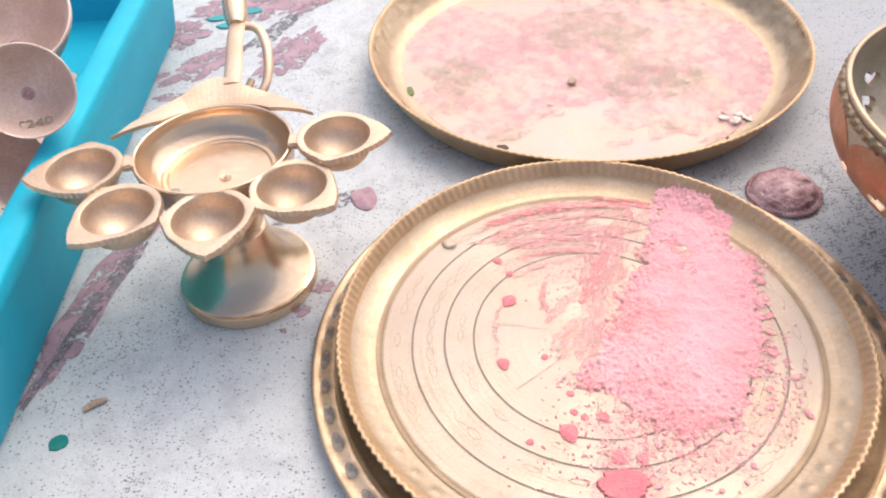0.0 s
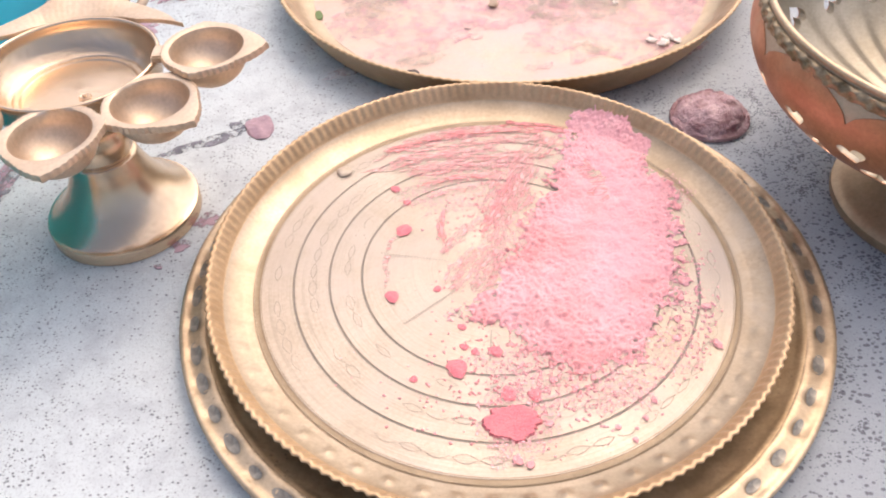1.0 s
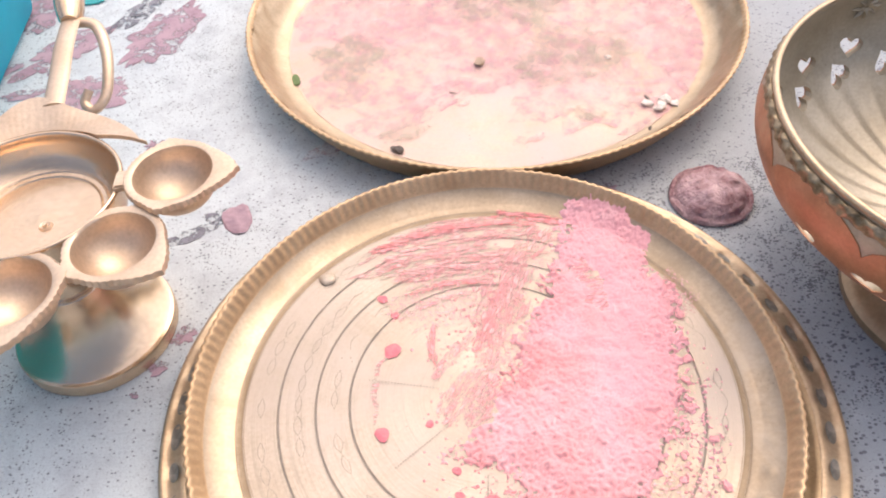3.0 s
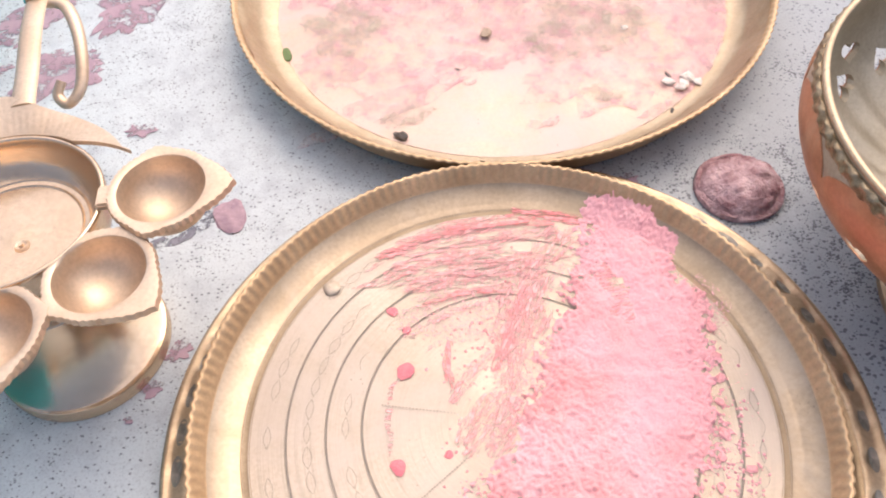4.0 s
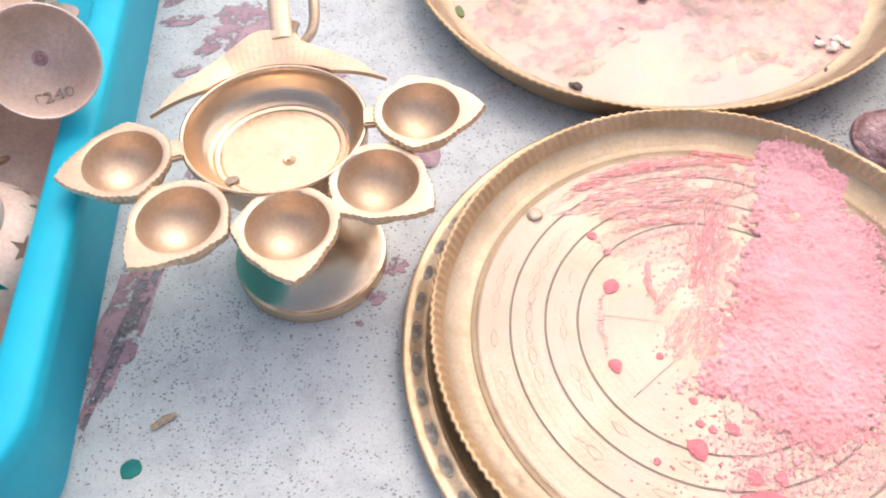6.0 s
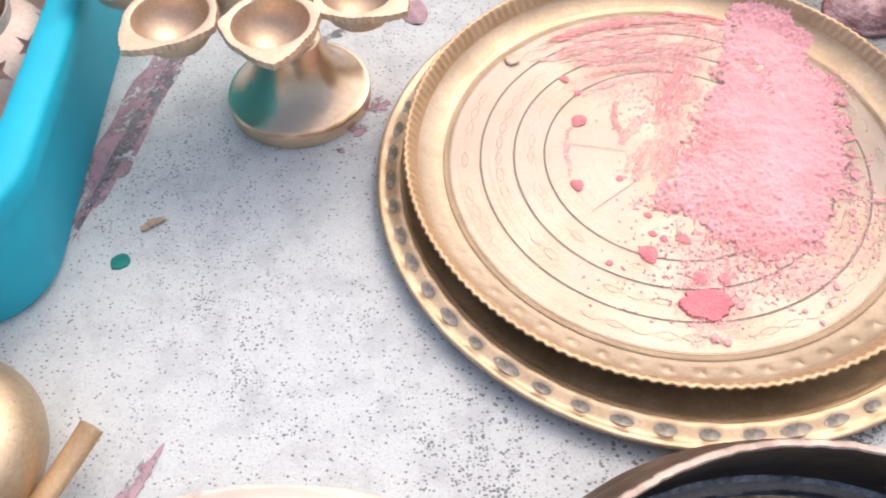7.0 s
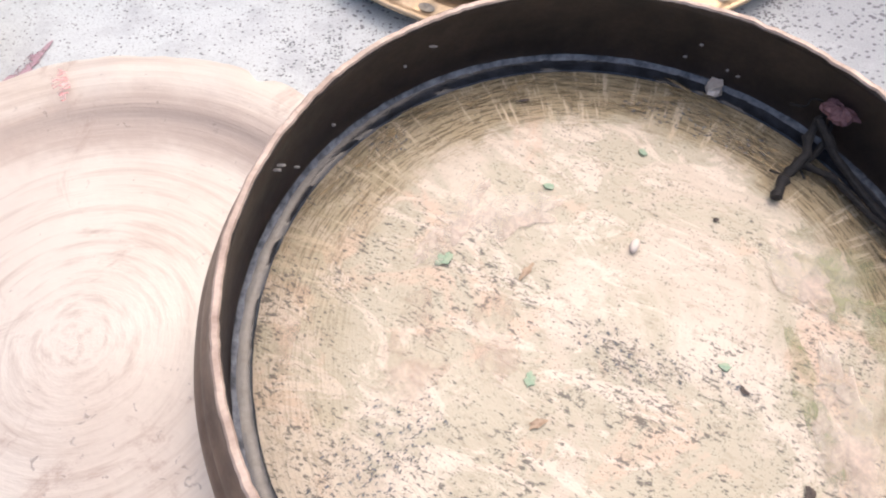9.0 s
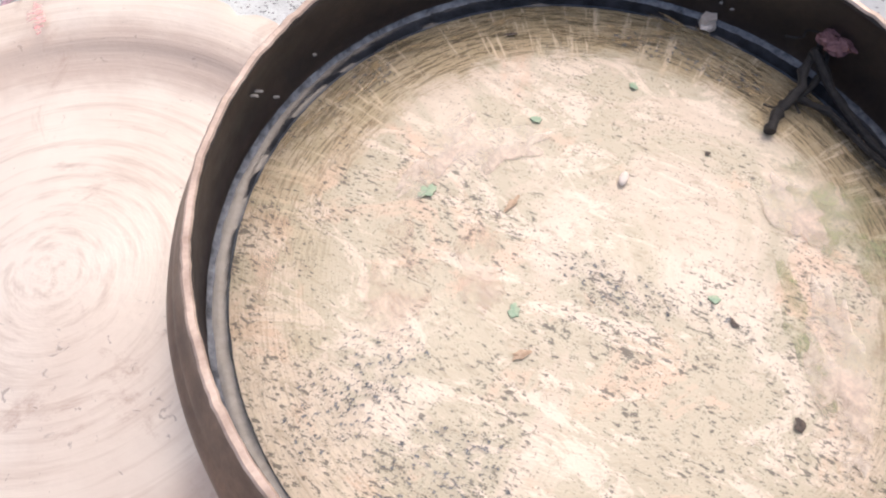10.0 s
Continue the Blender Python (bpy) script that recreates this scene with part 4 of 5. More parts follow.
def pan_bits():
    def lay(o, x, y, z, turn=0):
        o.matrix_world = PAN_M @ at(x, y, z, turn)
        return o
    o = lay(pebble("rice_grain", 0, 0, 0, (0.0042, 0.0022), STONE, None, "", 0.8, 1, 0.1), 0.018, 0.045, 0.003, 65)
    tagged(o, "single pale rice grain on the pan's base", "grain")
    o = lay(pebble("petal", 0, 0, 0, (0.0064, 0.0040), STONE, None, "", 0.8, 4, 1.1), 0.074, 0.141, 0.0025, 30)
    tagged(o, "pale petal at the foot of the pan's wall", "petal")
    for i, (x, y, s) in enumerate(((-0.019, 0.079, 0.0028), (-0.071, 0.039, 0.0046), (-0.036, -0.020, 0.0032), (0.03, 0.10, 0.0024), (0.05, -0.015, 0.0026))):
        o = blotch("green_fleck", 0, 0, s, s * 0.7, 0, GREENBIT, 0, None, i + 60, 0.5, 0.0004)
        tagged(lay(o, x, y, 0.0014, i * 40), "tiny green fleck on the pan's base", "fleck", "green flecks in the pan")
    for i, (x, y, sx, sy) in enumerate(((0.060, 0.060, 0.0022, 0.0015), (-0.034, -0.039, 0.0055, 0.0032), (-0.034, 0.032, 0.0070, 0.0022), (0.074, -0.069, 0.004, 0.003), (-0.028, 0.133, 0.0012, 0.006), (0.056, -0.026, 0.0035, 0.0018))):
        o = pebble("pan_bit", 0, 0, 0, (sx * 0.65, sy * 0.65), WOOD if i in (1, 2) else DARKBIT, None, "", 0.25, i + 9, 0.9)
        tagged(lay(o, x, y, 0.0018 if i != 4 else 0.0014, i * 25), "small dark bit lying in the pan", "debris", "bits in the pan")
    rnd = random.Random(4)
    for k in range(10):
        a = radians(rnd.uniform(40, 165))
        z = rnd.uniform(0.012, 0.040)
        r = 0.1640 - max(0, z - 0.010) * 0.135
        o = pebble("wall_bit", 0, 0, 0, (0.0012 * rnd.uniform(0.5, 2.0), 0.0009), DARKSTONE, None, "", 0.6, k, 0.5)
        tagged(lay(o, (r - 0.0016) * math.cos(a), (r - 0.0016) * math.sin(a), z), "pale speck stuck to the pan's wall", "speck", "specks on the pan's wall")
    green, dark, pale = "mossy green stain on the pan's base", "blue-black specked stain on the pan's base", "pale bare flake on the pan's base"
    rust, scale = "ochre rust stain on the pan's base", "dark brown scale along the pan base's edge"
    for i, (x, y, rx, ry, turn, m, lab) in enumerate(((0.124, 0.014, 0.022, 0.030, 20, PAN_GREEN, green), (0.084, -0.030, 0.006, 0.030, 4, PAN_GREEN, green), (0.104, 0.040, 0.010, 0.022, 30, PAN_GREEN, green),
                                                     (-0.112, -0.062, 0.022, 0.014, 40, PAN_DARK, dark), (-0.092, -0.042, 0.020, 0.014, 35, PAN_DARK, dark), (-0.070, -0.085, 0.034, 0.016, -12, PAN_DARK, dark),
                                                     (0.050, -0.021, 0.014, 0.004, -32, PAN_DARK, dark), (0.005, -0.006, 0.024, 0.012, -30, PAN_DARK, dark), (-0.098, 0.106, 0.014, 0.008, 42, PAN_DARK, dark),
                                                     (0.060, 0.118, 0.040, 0.010, -24, PAN_DARK, dark), (-0.038, 0.063, 0.024, 0.010, 20, PAN_PALE, pale), (0.094, 0.028, 0.010, 0.022, 35, PAN_PALE, pale),
                                                     (-0.068, 0.056, 0.026, 0.007, 55, PAN_PALE, pale), (0.096, -0.046, 0.012, 0.036, -6, PAN_PALE, pale), (-0.086, -0.009, 0.014, 0.030, -10, PAN_RUST, rust),
                                                     (-0.050, 0.000, 0.010, 0.020, 0, PAN_RUST, rust), (-0.140, 0.010, 0.006, 0.024, -8, PAN_RUST, rust), (0.022, 0.139, 0.046, 0.011, -8, PAN_EDGE, scale),
                                                     (0.088, 0.110, 0.044, 0.011, -40, PAN_EDGE, scale), (-0.058, 0.130, 0.038, 0.008, 25, PAN_EDGE, scale), (-0.114, 0.090, 0.036, 0.007, 52, PAN_EDGE, scale),
                                                     (0.126, 0.064, 0.028, 0.010, -62, PAN_EDGE, scale))):
        o = blotch("pan_stain", 0, 0, rx, ry, 0, m, 0, None, i + 90, 0.55, 0.00015)
        tagged(lay(o, x, y, 0.0014 + i * 0.00005, turn), lab, "stain", "stains in the pan")
    tw = thing("twig_bundle", PAN_M, "charred black twigs leaning on the pan's wall", "twig")
    for i, (w, pts) in enumerate(((0.0040, ((0.091, 0.071, 0.004), (0.098, 0.083, 0.006), (0.106, 0.090, 0.010), (0.112, 0.104, 0.018), (0.119, 0.110, 0.026))),
                                  (0.0034, ((0.113, 0.106, 0.022), (0.122, 0.090, 0.012), (0.131, 0.074, 0.008), (0.138, 0.058, 0.008), (0.147, 0.042, 0.013))),
                                  (0.0030, ((0.104, 0.092, 0.006), (0.121, 0.082, 0.005), (0.130, 0.066, 0.006), (0.146, 0.036, 0.009))),
                                  (0.0024, ((0.107, 0.088, 0.005), (0.117, 0.097, 0.012), (0.120, 0.106, 0.022))),
                                  (0.0009, ((0.092, 0.088, 0.003), (0.095, 0.084, 0.006), (0.101, 0.085, 0.007), (0.106, 0.092, 0.008))),
                                  (0.0008, ((0.108, 0.082, 0.004), (0.105, 0.087, 0.008), (0.110, 0.092, 0.012))),
                                  (0.0009, ((0.103, 0.118, 0.018), (0.109, 0.114, 0.021), (0.112, 0.117, 0.023), (0.119, 0.111, 0.026))))):
        p = arcs(pts, 5)
        p = [(x + 0.35 * w * noise.noise((k * 0.5, i, 1)), y + 0.35 * w * noise.noise((k * 0.5, i, 5)), z) for k, (x, y, z) in enumerate(p)]
        tube("twig", p, [0.72 * w * (1 - 0.35 * k / len(p)) + 0.5 * w * noise.noise((k * 0.9, i, 0)) for k in range(len(p))], TWIG, tw, "", 9)
    fl = thing("dried_flower", PAN_M @ at(0.121, 0.106, 0.0245), "dried maroon flower caught on the twigs", "flower")
    for k in range(9):
        a = k * 0.7
        o = pebble("petal_fold", 0.0048 * math.cos(a) * (k > 0), 0.0048 * math.sin(a) * (k > 0), 0.0 + 0.001 * (k % 3), (0.0046, 0.0034), FLOWER, fl, "", 0.8, k + 2, 0.9)


# ---- turned brass blank ----
def brass_blank():
    ob = thing("cast_disc", at(-0.097, 0.003), "shallow raw cast brass dish with turning marks and uneven edge", "dish")
    prof = arcs([(0, 0.0125), (0.03, 0.0120), (0.07, 0.0100), (0.105, 0.0085), (0.120, 0.0090), (0.134, 0.0120), (0.143, 0.0152), (0.160, 0.0172), (0.172, 0.0168), (0.1745, 0.0150), (0.172, 0.0110), (0.160, 0.0060), (0.145, 0.001), (0.13, 0.0), (0, 0.0)], 4)
    prof = [(r * 0.955, z) for r, z in prof]

    def shift(i, a):
        r, z = prof[i]
        k = max(0.0, (r - 0.133) / 0.034)
        v = Vector((math.cos(a), math.sin(a), 0))
        dr = k * (0.0040 * noise.noise(v * 2.2) + 0.0022 * noise.noise(v * 6) + 0.0009 * noise.noise(v * 17))
        notch = math.exp(-((a - 1.13) / 0.035) ** 2) * 0.005 + math.exp(-((a - 0.83) / 0.03) ** 2) * 0.003
        dz = k * (0.0045 * max(-0.6, math.cos(a - 2.3)) + 0.001 * noise.noise(v * 8)) if z > 0.008 else 0
        return dr - k * notch, dz
    edge = next(i for i, (r, z) in enumerate(prof) if r > 0.134)
    made("disc_body", *turned(prof[:edge + 1], 256, shift), BLANK, ob)
    first = edge
    made("disc_rim", *turned(prof[edge:], 256, lambda i, a: shift(i + first, a)), BLANK, ob, "uneven cast rim")
    o = blotch("powder_smear", -0.132, 0.149, 0.004, 0.011, 25, SMEAR, 0.0215, None, 71, 0.5, 0.0003)
    tagged(o, "faint pink powder smear on the cast dish's rim", "powder smear")
    return ob


# ---- five-cup oil lamp ----
def oil_lamp():
    ob = thing("oil_lamp", at(-0.099, 0.459), "polished brass oil lamp with five leaf-shaped cups", "oil lamp")
    foot = [(0, 0.001), (0.0495, 0.0), (0.0505, 0.001), (0.0505, 0.0092), (0.0500, 0.0102), (0.0490, 0.0106)] + arcs([(0.0482, 0.0108), (0.0450, 0.0132), (0.0388, 0.0192), (0.0318, 0.0285), (0.0262, 0.0395), (0.0228, 0.0490), (0.0214, 0.0530)], 5)
    foot += [(0.0212, 0.0536), (0.0220, 0.0545), (0.0212, 0.0556), (0.0206, 0.0560), (0.0212, 0.0572), (0.0204, 0.0580)] + arcs([(0.0204, 0.0590), (0.0202, 0.0660), (0.0175, 0.0750), (0.0185, 0.0800), (0.022, 0.0830)], 4) + [(0, 0.0835)]
    made("foot", *turned(foot, 96), BRASS_LAMP, ob)
    by = 0.014
    bowl = arcs([(0, 0.0925), (0.012, 0.0920), (0.0350, 0.0924)], 3) + [(0.0358, 0.0932), (0.0366, 0.0926), (0.0390, 0.0930), (0.0398, 0.0938), (0.0406, 0.0933)] + arcs([(0.0425, 0.0944), (0.0468, 0.0990), (0.0500, 0.1055), (0.0512, 0.1090), (0.0516, 0.1130), (0.0530, 0.1142), (0.0545, 0.1130),
                 (0.0540, 0.1080), (0.0520, 0.0960), (0.046, 0.0850), (0.036, 0.0785), (0.02, 0.0770)], 4) + [(0, 0.0770)]
    o = made("oil_bowl", *turned(bowl, 128), BRASS_LAMP, ob)
    o.matrix_basis = at(-0.004, by + 0.001) @ Matrix.Diagonal((1, 0.95, 1, 1))
    k = made("bowl_stud", *turned([(0, 0.0026), (0.0012, 0.0026), (0.0015, 0.0012), (0.0030, 0.0016), (0.0040, 0.0005), (0.0042, 0.0)], 24), BRASS_CAST, ob)
    k.matrix_basis = at(0.001, by - 0.007, 0.0918)
    h = blotch("drain_mark", -0.034, by - 0.018, 0.0046, 0.0028, 30, ENGRAVED, 0.0830, ob, 4, 0.1, 0.0006)
    h.matrix_basis = at(-0.032, by - 0.020, 0.0934, 20)
    R, segs = 0.0218, 184
    spread = ((193, 0.0850, 0.1160), (232.5, 0.0790, 0.1135), (277.5, 0.0740, 0.1130), (321, 0.0750, 0.1125), (359, 0.0850, 0.1170))
    for n in range(5):
        ang, reach, level = radians(spread[n][0]), spread[n][1], spread[n][2]
        verts, faces, rows = [], [], []

        def row(fr, z):
            rows.append([len(verts) + s for s in range(segs)])
            for s in range(segs):
                t = 2 * math.pi * s / segs
                r = fr(t)
                verts.append((r * math.cos(t), r * math.sin(t), z))

        def leaf(t):
            w = (t + math.pi) % (2 * math.pi) - math.pi
            r = 0.0272 + 0.0098 * max(0.0, 1 - abs(w) / 0.75) ** 1.35 + 0.0030 * max(0.0, 1 - abs(abs(w) - 1.75) / 0.35) + 0.00035 * math.cos(46 * t)
            return r if math.cos(w) > -0.3 else max(R + 0.0008, min(r, (reach - 0.0510) / -math.cos(w)))
        for q in range(1, 9):
            b = q / 8 * math.pi / 2
            row(lambda t, b=b: R * math.sin(b), -0.020 * math.cos(b))
        row(lambda t: R + 0.0006, 0.0012)
        row(lambda t: 0.55 * R + 0.45 * leaf(t), 0.0018 )
        row(lambda t: leaf(t) - 0.0006, 0.0016)
        row(leaf, 0.0004)
        row(leaf, -0.0022)
        row(lambda t: leaf(t) - 0.0015, -0.0034)
        for q in range(8, 0, -1):
            b = q / 8 * math.pi / 2
            row(lambda t, b=b: (R + 0.002) * math.sin(b), -0.0225 * math.cos(b) - 0.001)
        c0, c1 = len(verts), len(verts) + 1
        verts += [(0, 0, -0.020), (0, 0, -0.0236)]
        for p, q in zip(rows, rows[1:]):
            faces += [(p[s], q[s], q[(s + 1) % segs], p[(s + 1) % segs]) for s in range(segs)]
        faces += [(c0, rows[0][s], rows[0][(s + 1) % segs]) for s in range(segs)]
        faces += [(c1, rows[-1][(s + 1) % segs], rows[-1][s]) for s in range(segs)]
        cup = made("cup", verts, faces, BRASS_CAST, ob)
        cup.matrix_basis = at(-0.004 + reach * math.cos(ang), by + reach * math.sin(ang), level, math.degrees(ang))
        if reach < 0.08:
            continue
        bm = bmesh.new()
        bmesh.ops.create_cube(bm, size=1)
        bmesh.ops.scale(bm, vec=(0.0080, 0.014, 0.0050), verts=bm.verts)
        bmesh.ops.bevel(bm, geom=bm.edges[:], offset=0.0012, segments=2, affect="EDGES")
        arm = part("arm", bm, BRASS_CAST, ob)
        arm.matrix_basis = at(-0.004 + 0.0560 * math.cos(ang), by + 0.0560 * math.sin(ang), level - 0.0022, math.degrees(ang))
    # winged crest behind the bowl
    verts, faces = [], []
    n = 240
    for s in range(n + 1):
        u = -1 + 2 * s / n
        a = radians(96 + u * 74)
        w = abs(u)
        r_in = 0.0535 + max(0.0, w - 0.60) ** 1.2 * 0.054
        r_out = 0.0680 + 0.0070 * math.exp(-(u / 0.18) ** 2) + 0.003 * max(0.0, w - 0.6)
        if r_out < r_in + 0.0006 or w > 0.985:
            r_out = r_in + 0.0006
        up = 0.010 * math.exp(-(u / 0.35) ** 2)
        for q in range(5):
            t = q / 4
            r = r_in + (r_out - r_in) * t
            vein = 0.00005 * math.cos(u * 130 + t * 5 * (1 if u > 0 else -1)) * (0 < q < 4)
            verts.append((r * math.cos(a), r * math.sin(a), 0.1135 + up * t + vein + 0.008 * max(0.0, w - 0.3)))
        for q in range(5):
            t = 1 - q / 4
            r = r_in + (r_out - r_in) * t
            verts.append((r * math.cos(a), r * math.sin(a), 0.1105 + up * t + 0.008 * max(0.0, w - 0.3)))
    for s in range(n):
        for q in range(10):
            j = (q + 1) % 10
            faces.append((s * 10 + q, s * 10 + j, s * 10 + 10 + j, s * 10 + 10 + q))
    faces += [tuple(range(10)), tuple(range(n * 10, n * 10 + 10))]
    crest = made("crest", verts, faces, BRASS_CAST, ob, "winged cast brass crest")
    crest.matrix_basis = at(-0.004, by)
    grip = arcs([(0.000, 0.083, 0.1196), (-0.001, 0.094, 0.1200), (-0.003, 0.114, 0.1200), (-0.008, 0.150, 0.119), (-0.012, 0.185, 0.116)], 5)
    tube("handle", grip, [0.0068] * len(grip), BRASS_CAST, ob, "flat brass handle", 12, 0.38)
    bud = arcs([(-0.012, 0.183, 0.116), (-0.014, 0.194, 0.117), (-0.017, 0.212, 0.122), (-0.020, 0.235, 0.132), (-0.022, 0.250, 0.140)], 4)
    tube("finial", bud, [0.006 + 0.0045 * math.sin(min(1.0, k / 9) * math.pi * 0.6) for k in range(len(bud))], BRASS_LAMP, ob, "swelling handle end", 16)
    hook = arcs([(-0.010, 0.186, 0.114), (0.004, 0.182, 0.113), (0.013, 0.163, 0.109), (0.016, 0.143, 0.101), (0.014, 0.127, 0.092), (0.006, 0.119, 0.087), (0.000, 0.124, 0.090), (0.003, 0.131, 0.095)], 5)
    tube("finger_hook", hook, [0.0044 - 0.0012 * k / len(hook) for k in range(len(hook))], BRASS_CAST, ob, "curled brass hook", 12, 0.8)
    return ob


# ---- pierced bowl on a foot ----
def pierced_bowl():
    ob = thing("footed_bowl", at(0.446, 0.420), "footed brass bowl with coppery scallops and pierced hearts", "bowl")
    foot = [(0, 0.0), (0.068, 0.0), (0.069, 0.002), (0.069, 0.007)] + arcs([(0.066, 0.010), (0.050, 0.017), (0.036, 0.026), (0.030, 0.036), (0.036, 0.044)], 4) + [(0, 0.044)]
    made("bowl_foot", *turned(foot, 96), BRASS_RIM, ob)
    out_ = arcs([(0.034, 0.0425), (0.060, 0.0465), (0.088, 0.0600), (0.110, 0.0820), (0.1210, 0.1060), (0.1225, 0.1240), (0.1190, 0.1400)], 5)
    inn = [(max(r - 0.0024, 0), z + 0.0016) for r, z in reversed(out_)]
    first = len(out_) + 3

    def fluted(i, a):
        t = (i - first) / max(1, len(inn) - 1)
        return 0, (0.0011 * (1 - math.cos(30 * a)) * math.sin(math.pi * min(1.0, max(0.0, (t - 0.45) / 0.55))) if i >= first else 0)
    verts, faces = turned([(0, 0.0415)] + out_ + [(0.1195, 0.1445), (0.1175, 0.1452)] + inn + [(0, 0.0440)], 240, fluted)
    bowl = made("bowl_shell", verts, faces, SILVERY, ob)
    heart = [(0.0085 * math.sin(t) ** 3, 0.0075 * (0.8125 * math.cos(t) - 0.3125 * math.cos(2 * t) - 0.125 * math.cos(3 * t) - 0.0625 * math.cos(4 * t))) for t in (2 * math.pi * k / 20 for k in range(20))]
    tools = []
    for k in range(20):
        for e, (dz, tw) in enumerate(((0.006, 20), (-0.008, 160))):
            a = 2 * math.pi * k / 20 + (0.055 if e else -0.055)
            m = at(0, 0, 0.0900 + dz, math.degrees(a)) @ pose(0, 0, 0, 90, 0, 90) @ pose(0, 0, 0, 0, 0, tw)
            tools.append(prism(heart, m, 0.085, 0.135))
    tv, tf = joined(*tools)
    cut(bowl, tv, tf)
    bowl.data.polygons.foreach_set("use_smooth", [True] * len(bowl.data.polygons))
    bowl.data.set_sharp_from_angle(angle=radians(35))
    # coppery scallops on the outside
    verts, faces, n, rows = [], [], 240, 16
    prof = arcs([(0.036, 0.0426), (0.060, 0.0465), (0.088, 0.0600), (0.110, 0.0820), (0.1210, 0.1060), (0.1225, 0.1240), (0.1190, 0.1400)], 8)
    for k in range(n):
        a = 2 * math.pi * k / n
        top = 0.118 + 0.0165 * abs(math.sin(6 * a)) ** 0.55
        for e in (0.0006, -0.0004):
            for q in range(rows):
                z = 0.046 + (top - 0.046) * q / (rows - 1)
                r = np.interp(z, [p[1] for p in prof], [p[0] for p in prof])
                verts.append(((r + e) * math.cos(a), (r + e) * math.sin(a), z))
    for k in range(n):
        b, c = k * 2 * rows, ((k + 1) % n) * 2 * rows
        for q in range(rows - 1):
            faces.append((b + q, c + q, c + q + 1, b + q + 1))
            faces.append((b + rows + q, b + rows + q + 1, c + rows + q + 1, c + rows + q))
        faces.append((b, b + rows, c + rows, c))
        faces.append((b + rows - 1, c + rows - 1, c + 2 * rows - 1, b + 2 * rows - 1))
    coat = made("copper_coat", verts, faces, COPPER, ob, "dull coppery scalloped coat")
    cut(coat, tv, tf)
    band = arcs([(0.1200, 0.1310), (0.1218, 0.1330), (0.1215, 0.1375), (0.1198, 0.1400), (0.1180, 0.1395)], 3)
    made("ornament_band", *turned(band, 480, lambda i, a: (0.0005 * math.cos(60 * a + i * 1.1) * (1 < i < 10) + 0.0004 * math.cos(97 * a - i) * (1 < i < 10), 0)), BAND, ob, "embossed dark brass band")
    lip = arcs([(0.1170, 0.1420), (0.1165, 0.1445), (0.1178, 0.1454), (0.1193, 0.1448), (0.1198, 0.1428), (0.1188, 0.1410), (0.1170, 0.1420)], 3)
    made("bowl_lip", *turned(lip, 160), BRASS_EDGE, ob)
    for k in range(8):
        a = 2 * math.pi * k / 8 + 0.2
        v, f = [], []
        for s in range(8):
            t = s * math.pi / 4
            m = at(0, 0, 0.1240, math.degrees(a)) @ pose(0.1195, 0, 0, 90, 0, -90) @ pose(0, 0, 0, 0, 0, math.degrees(t))
            b = len(v)
            v += [m @ Vector(q) for q in ((0.001, -0.0014, 0), (0.007, -0.0010, 0), (0.0110, 0, 0), (0.007, 0.0010, 0), (0.001, 0.0014, 0), (0.006, 0, 0.0018))]
            f += [(b + i, b + (i + 1) % 5, b + 5) for i in range(5)]
        made("star_boss", v, f, SILVERY, ob, "", 0)
    for o in ob.children:
        if o.name.startswith("bowl_foot"):
            o.matrix_basis = at(0, -0.012)
        else:
            o.matrix_basis = pose(0.003, 0.014, 0.0055) @ Matrix.Diagonal((1.12, 1.12, 0.87, 1))
    return ob


# ---- turquoise crate and what is in it ----
def crate():
    ob = thing("plastic_crate", at(0, 0), "turquoise plastic crate filled with brass ware", "crate")
    X1, X0, Y0, Y1 = -0.237, -0.640, 0.276, 0.900

    def ring(grow, z, rad):
        x0, x1, y0, y1 = X0 - grow, X1 + grow, Y0 - 0.6 * grow, Y1 + grow
        pts = []
        for cx, cy, a0 in ((x1 - rad, y0 + rad, -90), (x1 - rad, y1 - rad, 0), (x0 + rad, y1 - rad, 90), (x0 + rad, y0 + rad, 180)):
            for s in range(9):
                a = radians(a0 + s * 90 / 8)
                pts.append((cx + rad * math.cos(a), cy + rad * math.sin(a), z))
        return pts
    rows = [ring(-0.006, 0.0, 0.040), ring(0.0, 0.006, 0.045), ring(0.013, 0.0835, 0.052), ring(0.0170, 0.0830, 0.055), ring(0.0190, 0.0835, 0.056), ring(0.0215, 0.0965, 0.057),
            ring(0.0205, 0.0990, 0.056), ring(0.0180, 0.1005, 0.055), ring(0.0100, 0.1025, 0.051), ring(0.0030, 0.1025, 0.048), ring(0.0000, 0.1005, 0.046), ring(-0.0015, 0.0960, 0.046), ring(-0.0030, 0.0830, 0.045), ring(-0.008, 0.009, 0.038)]
    n = len(rows[0])
    for name, some, capped in (("crate_wall", rows[:4], True), ("crate_lip", rows[3:12], False), ("crate_lining", rows[:10:-1], True)):
        faces = []
        for i in range(len(some) - 1):
            faces += [(i * n + k, i * n + (k + 1) % n, (i + 1) * n + (k + 1) % n, (i + 1) * n + k) for k in range(n)]
        if capped:
            faces.append(tuple(range(n)))
        made(name, [p for r in some for p in r], faces, PLASTIC, ob, "", 50)
    return ob


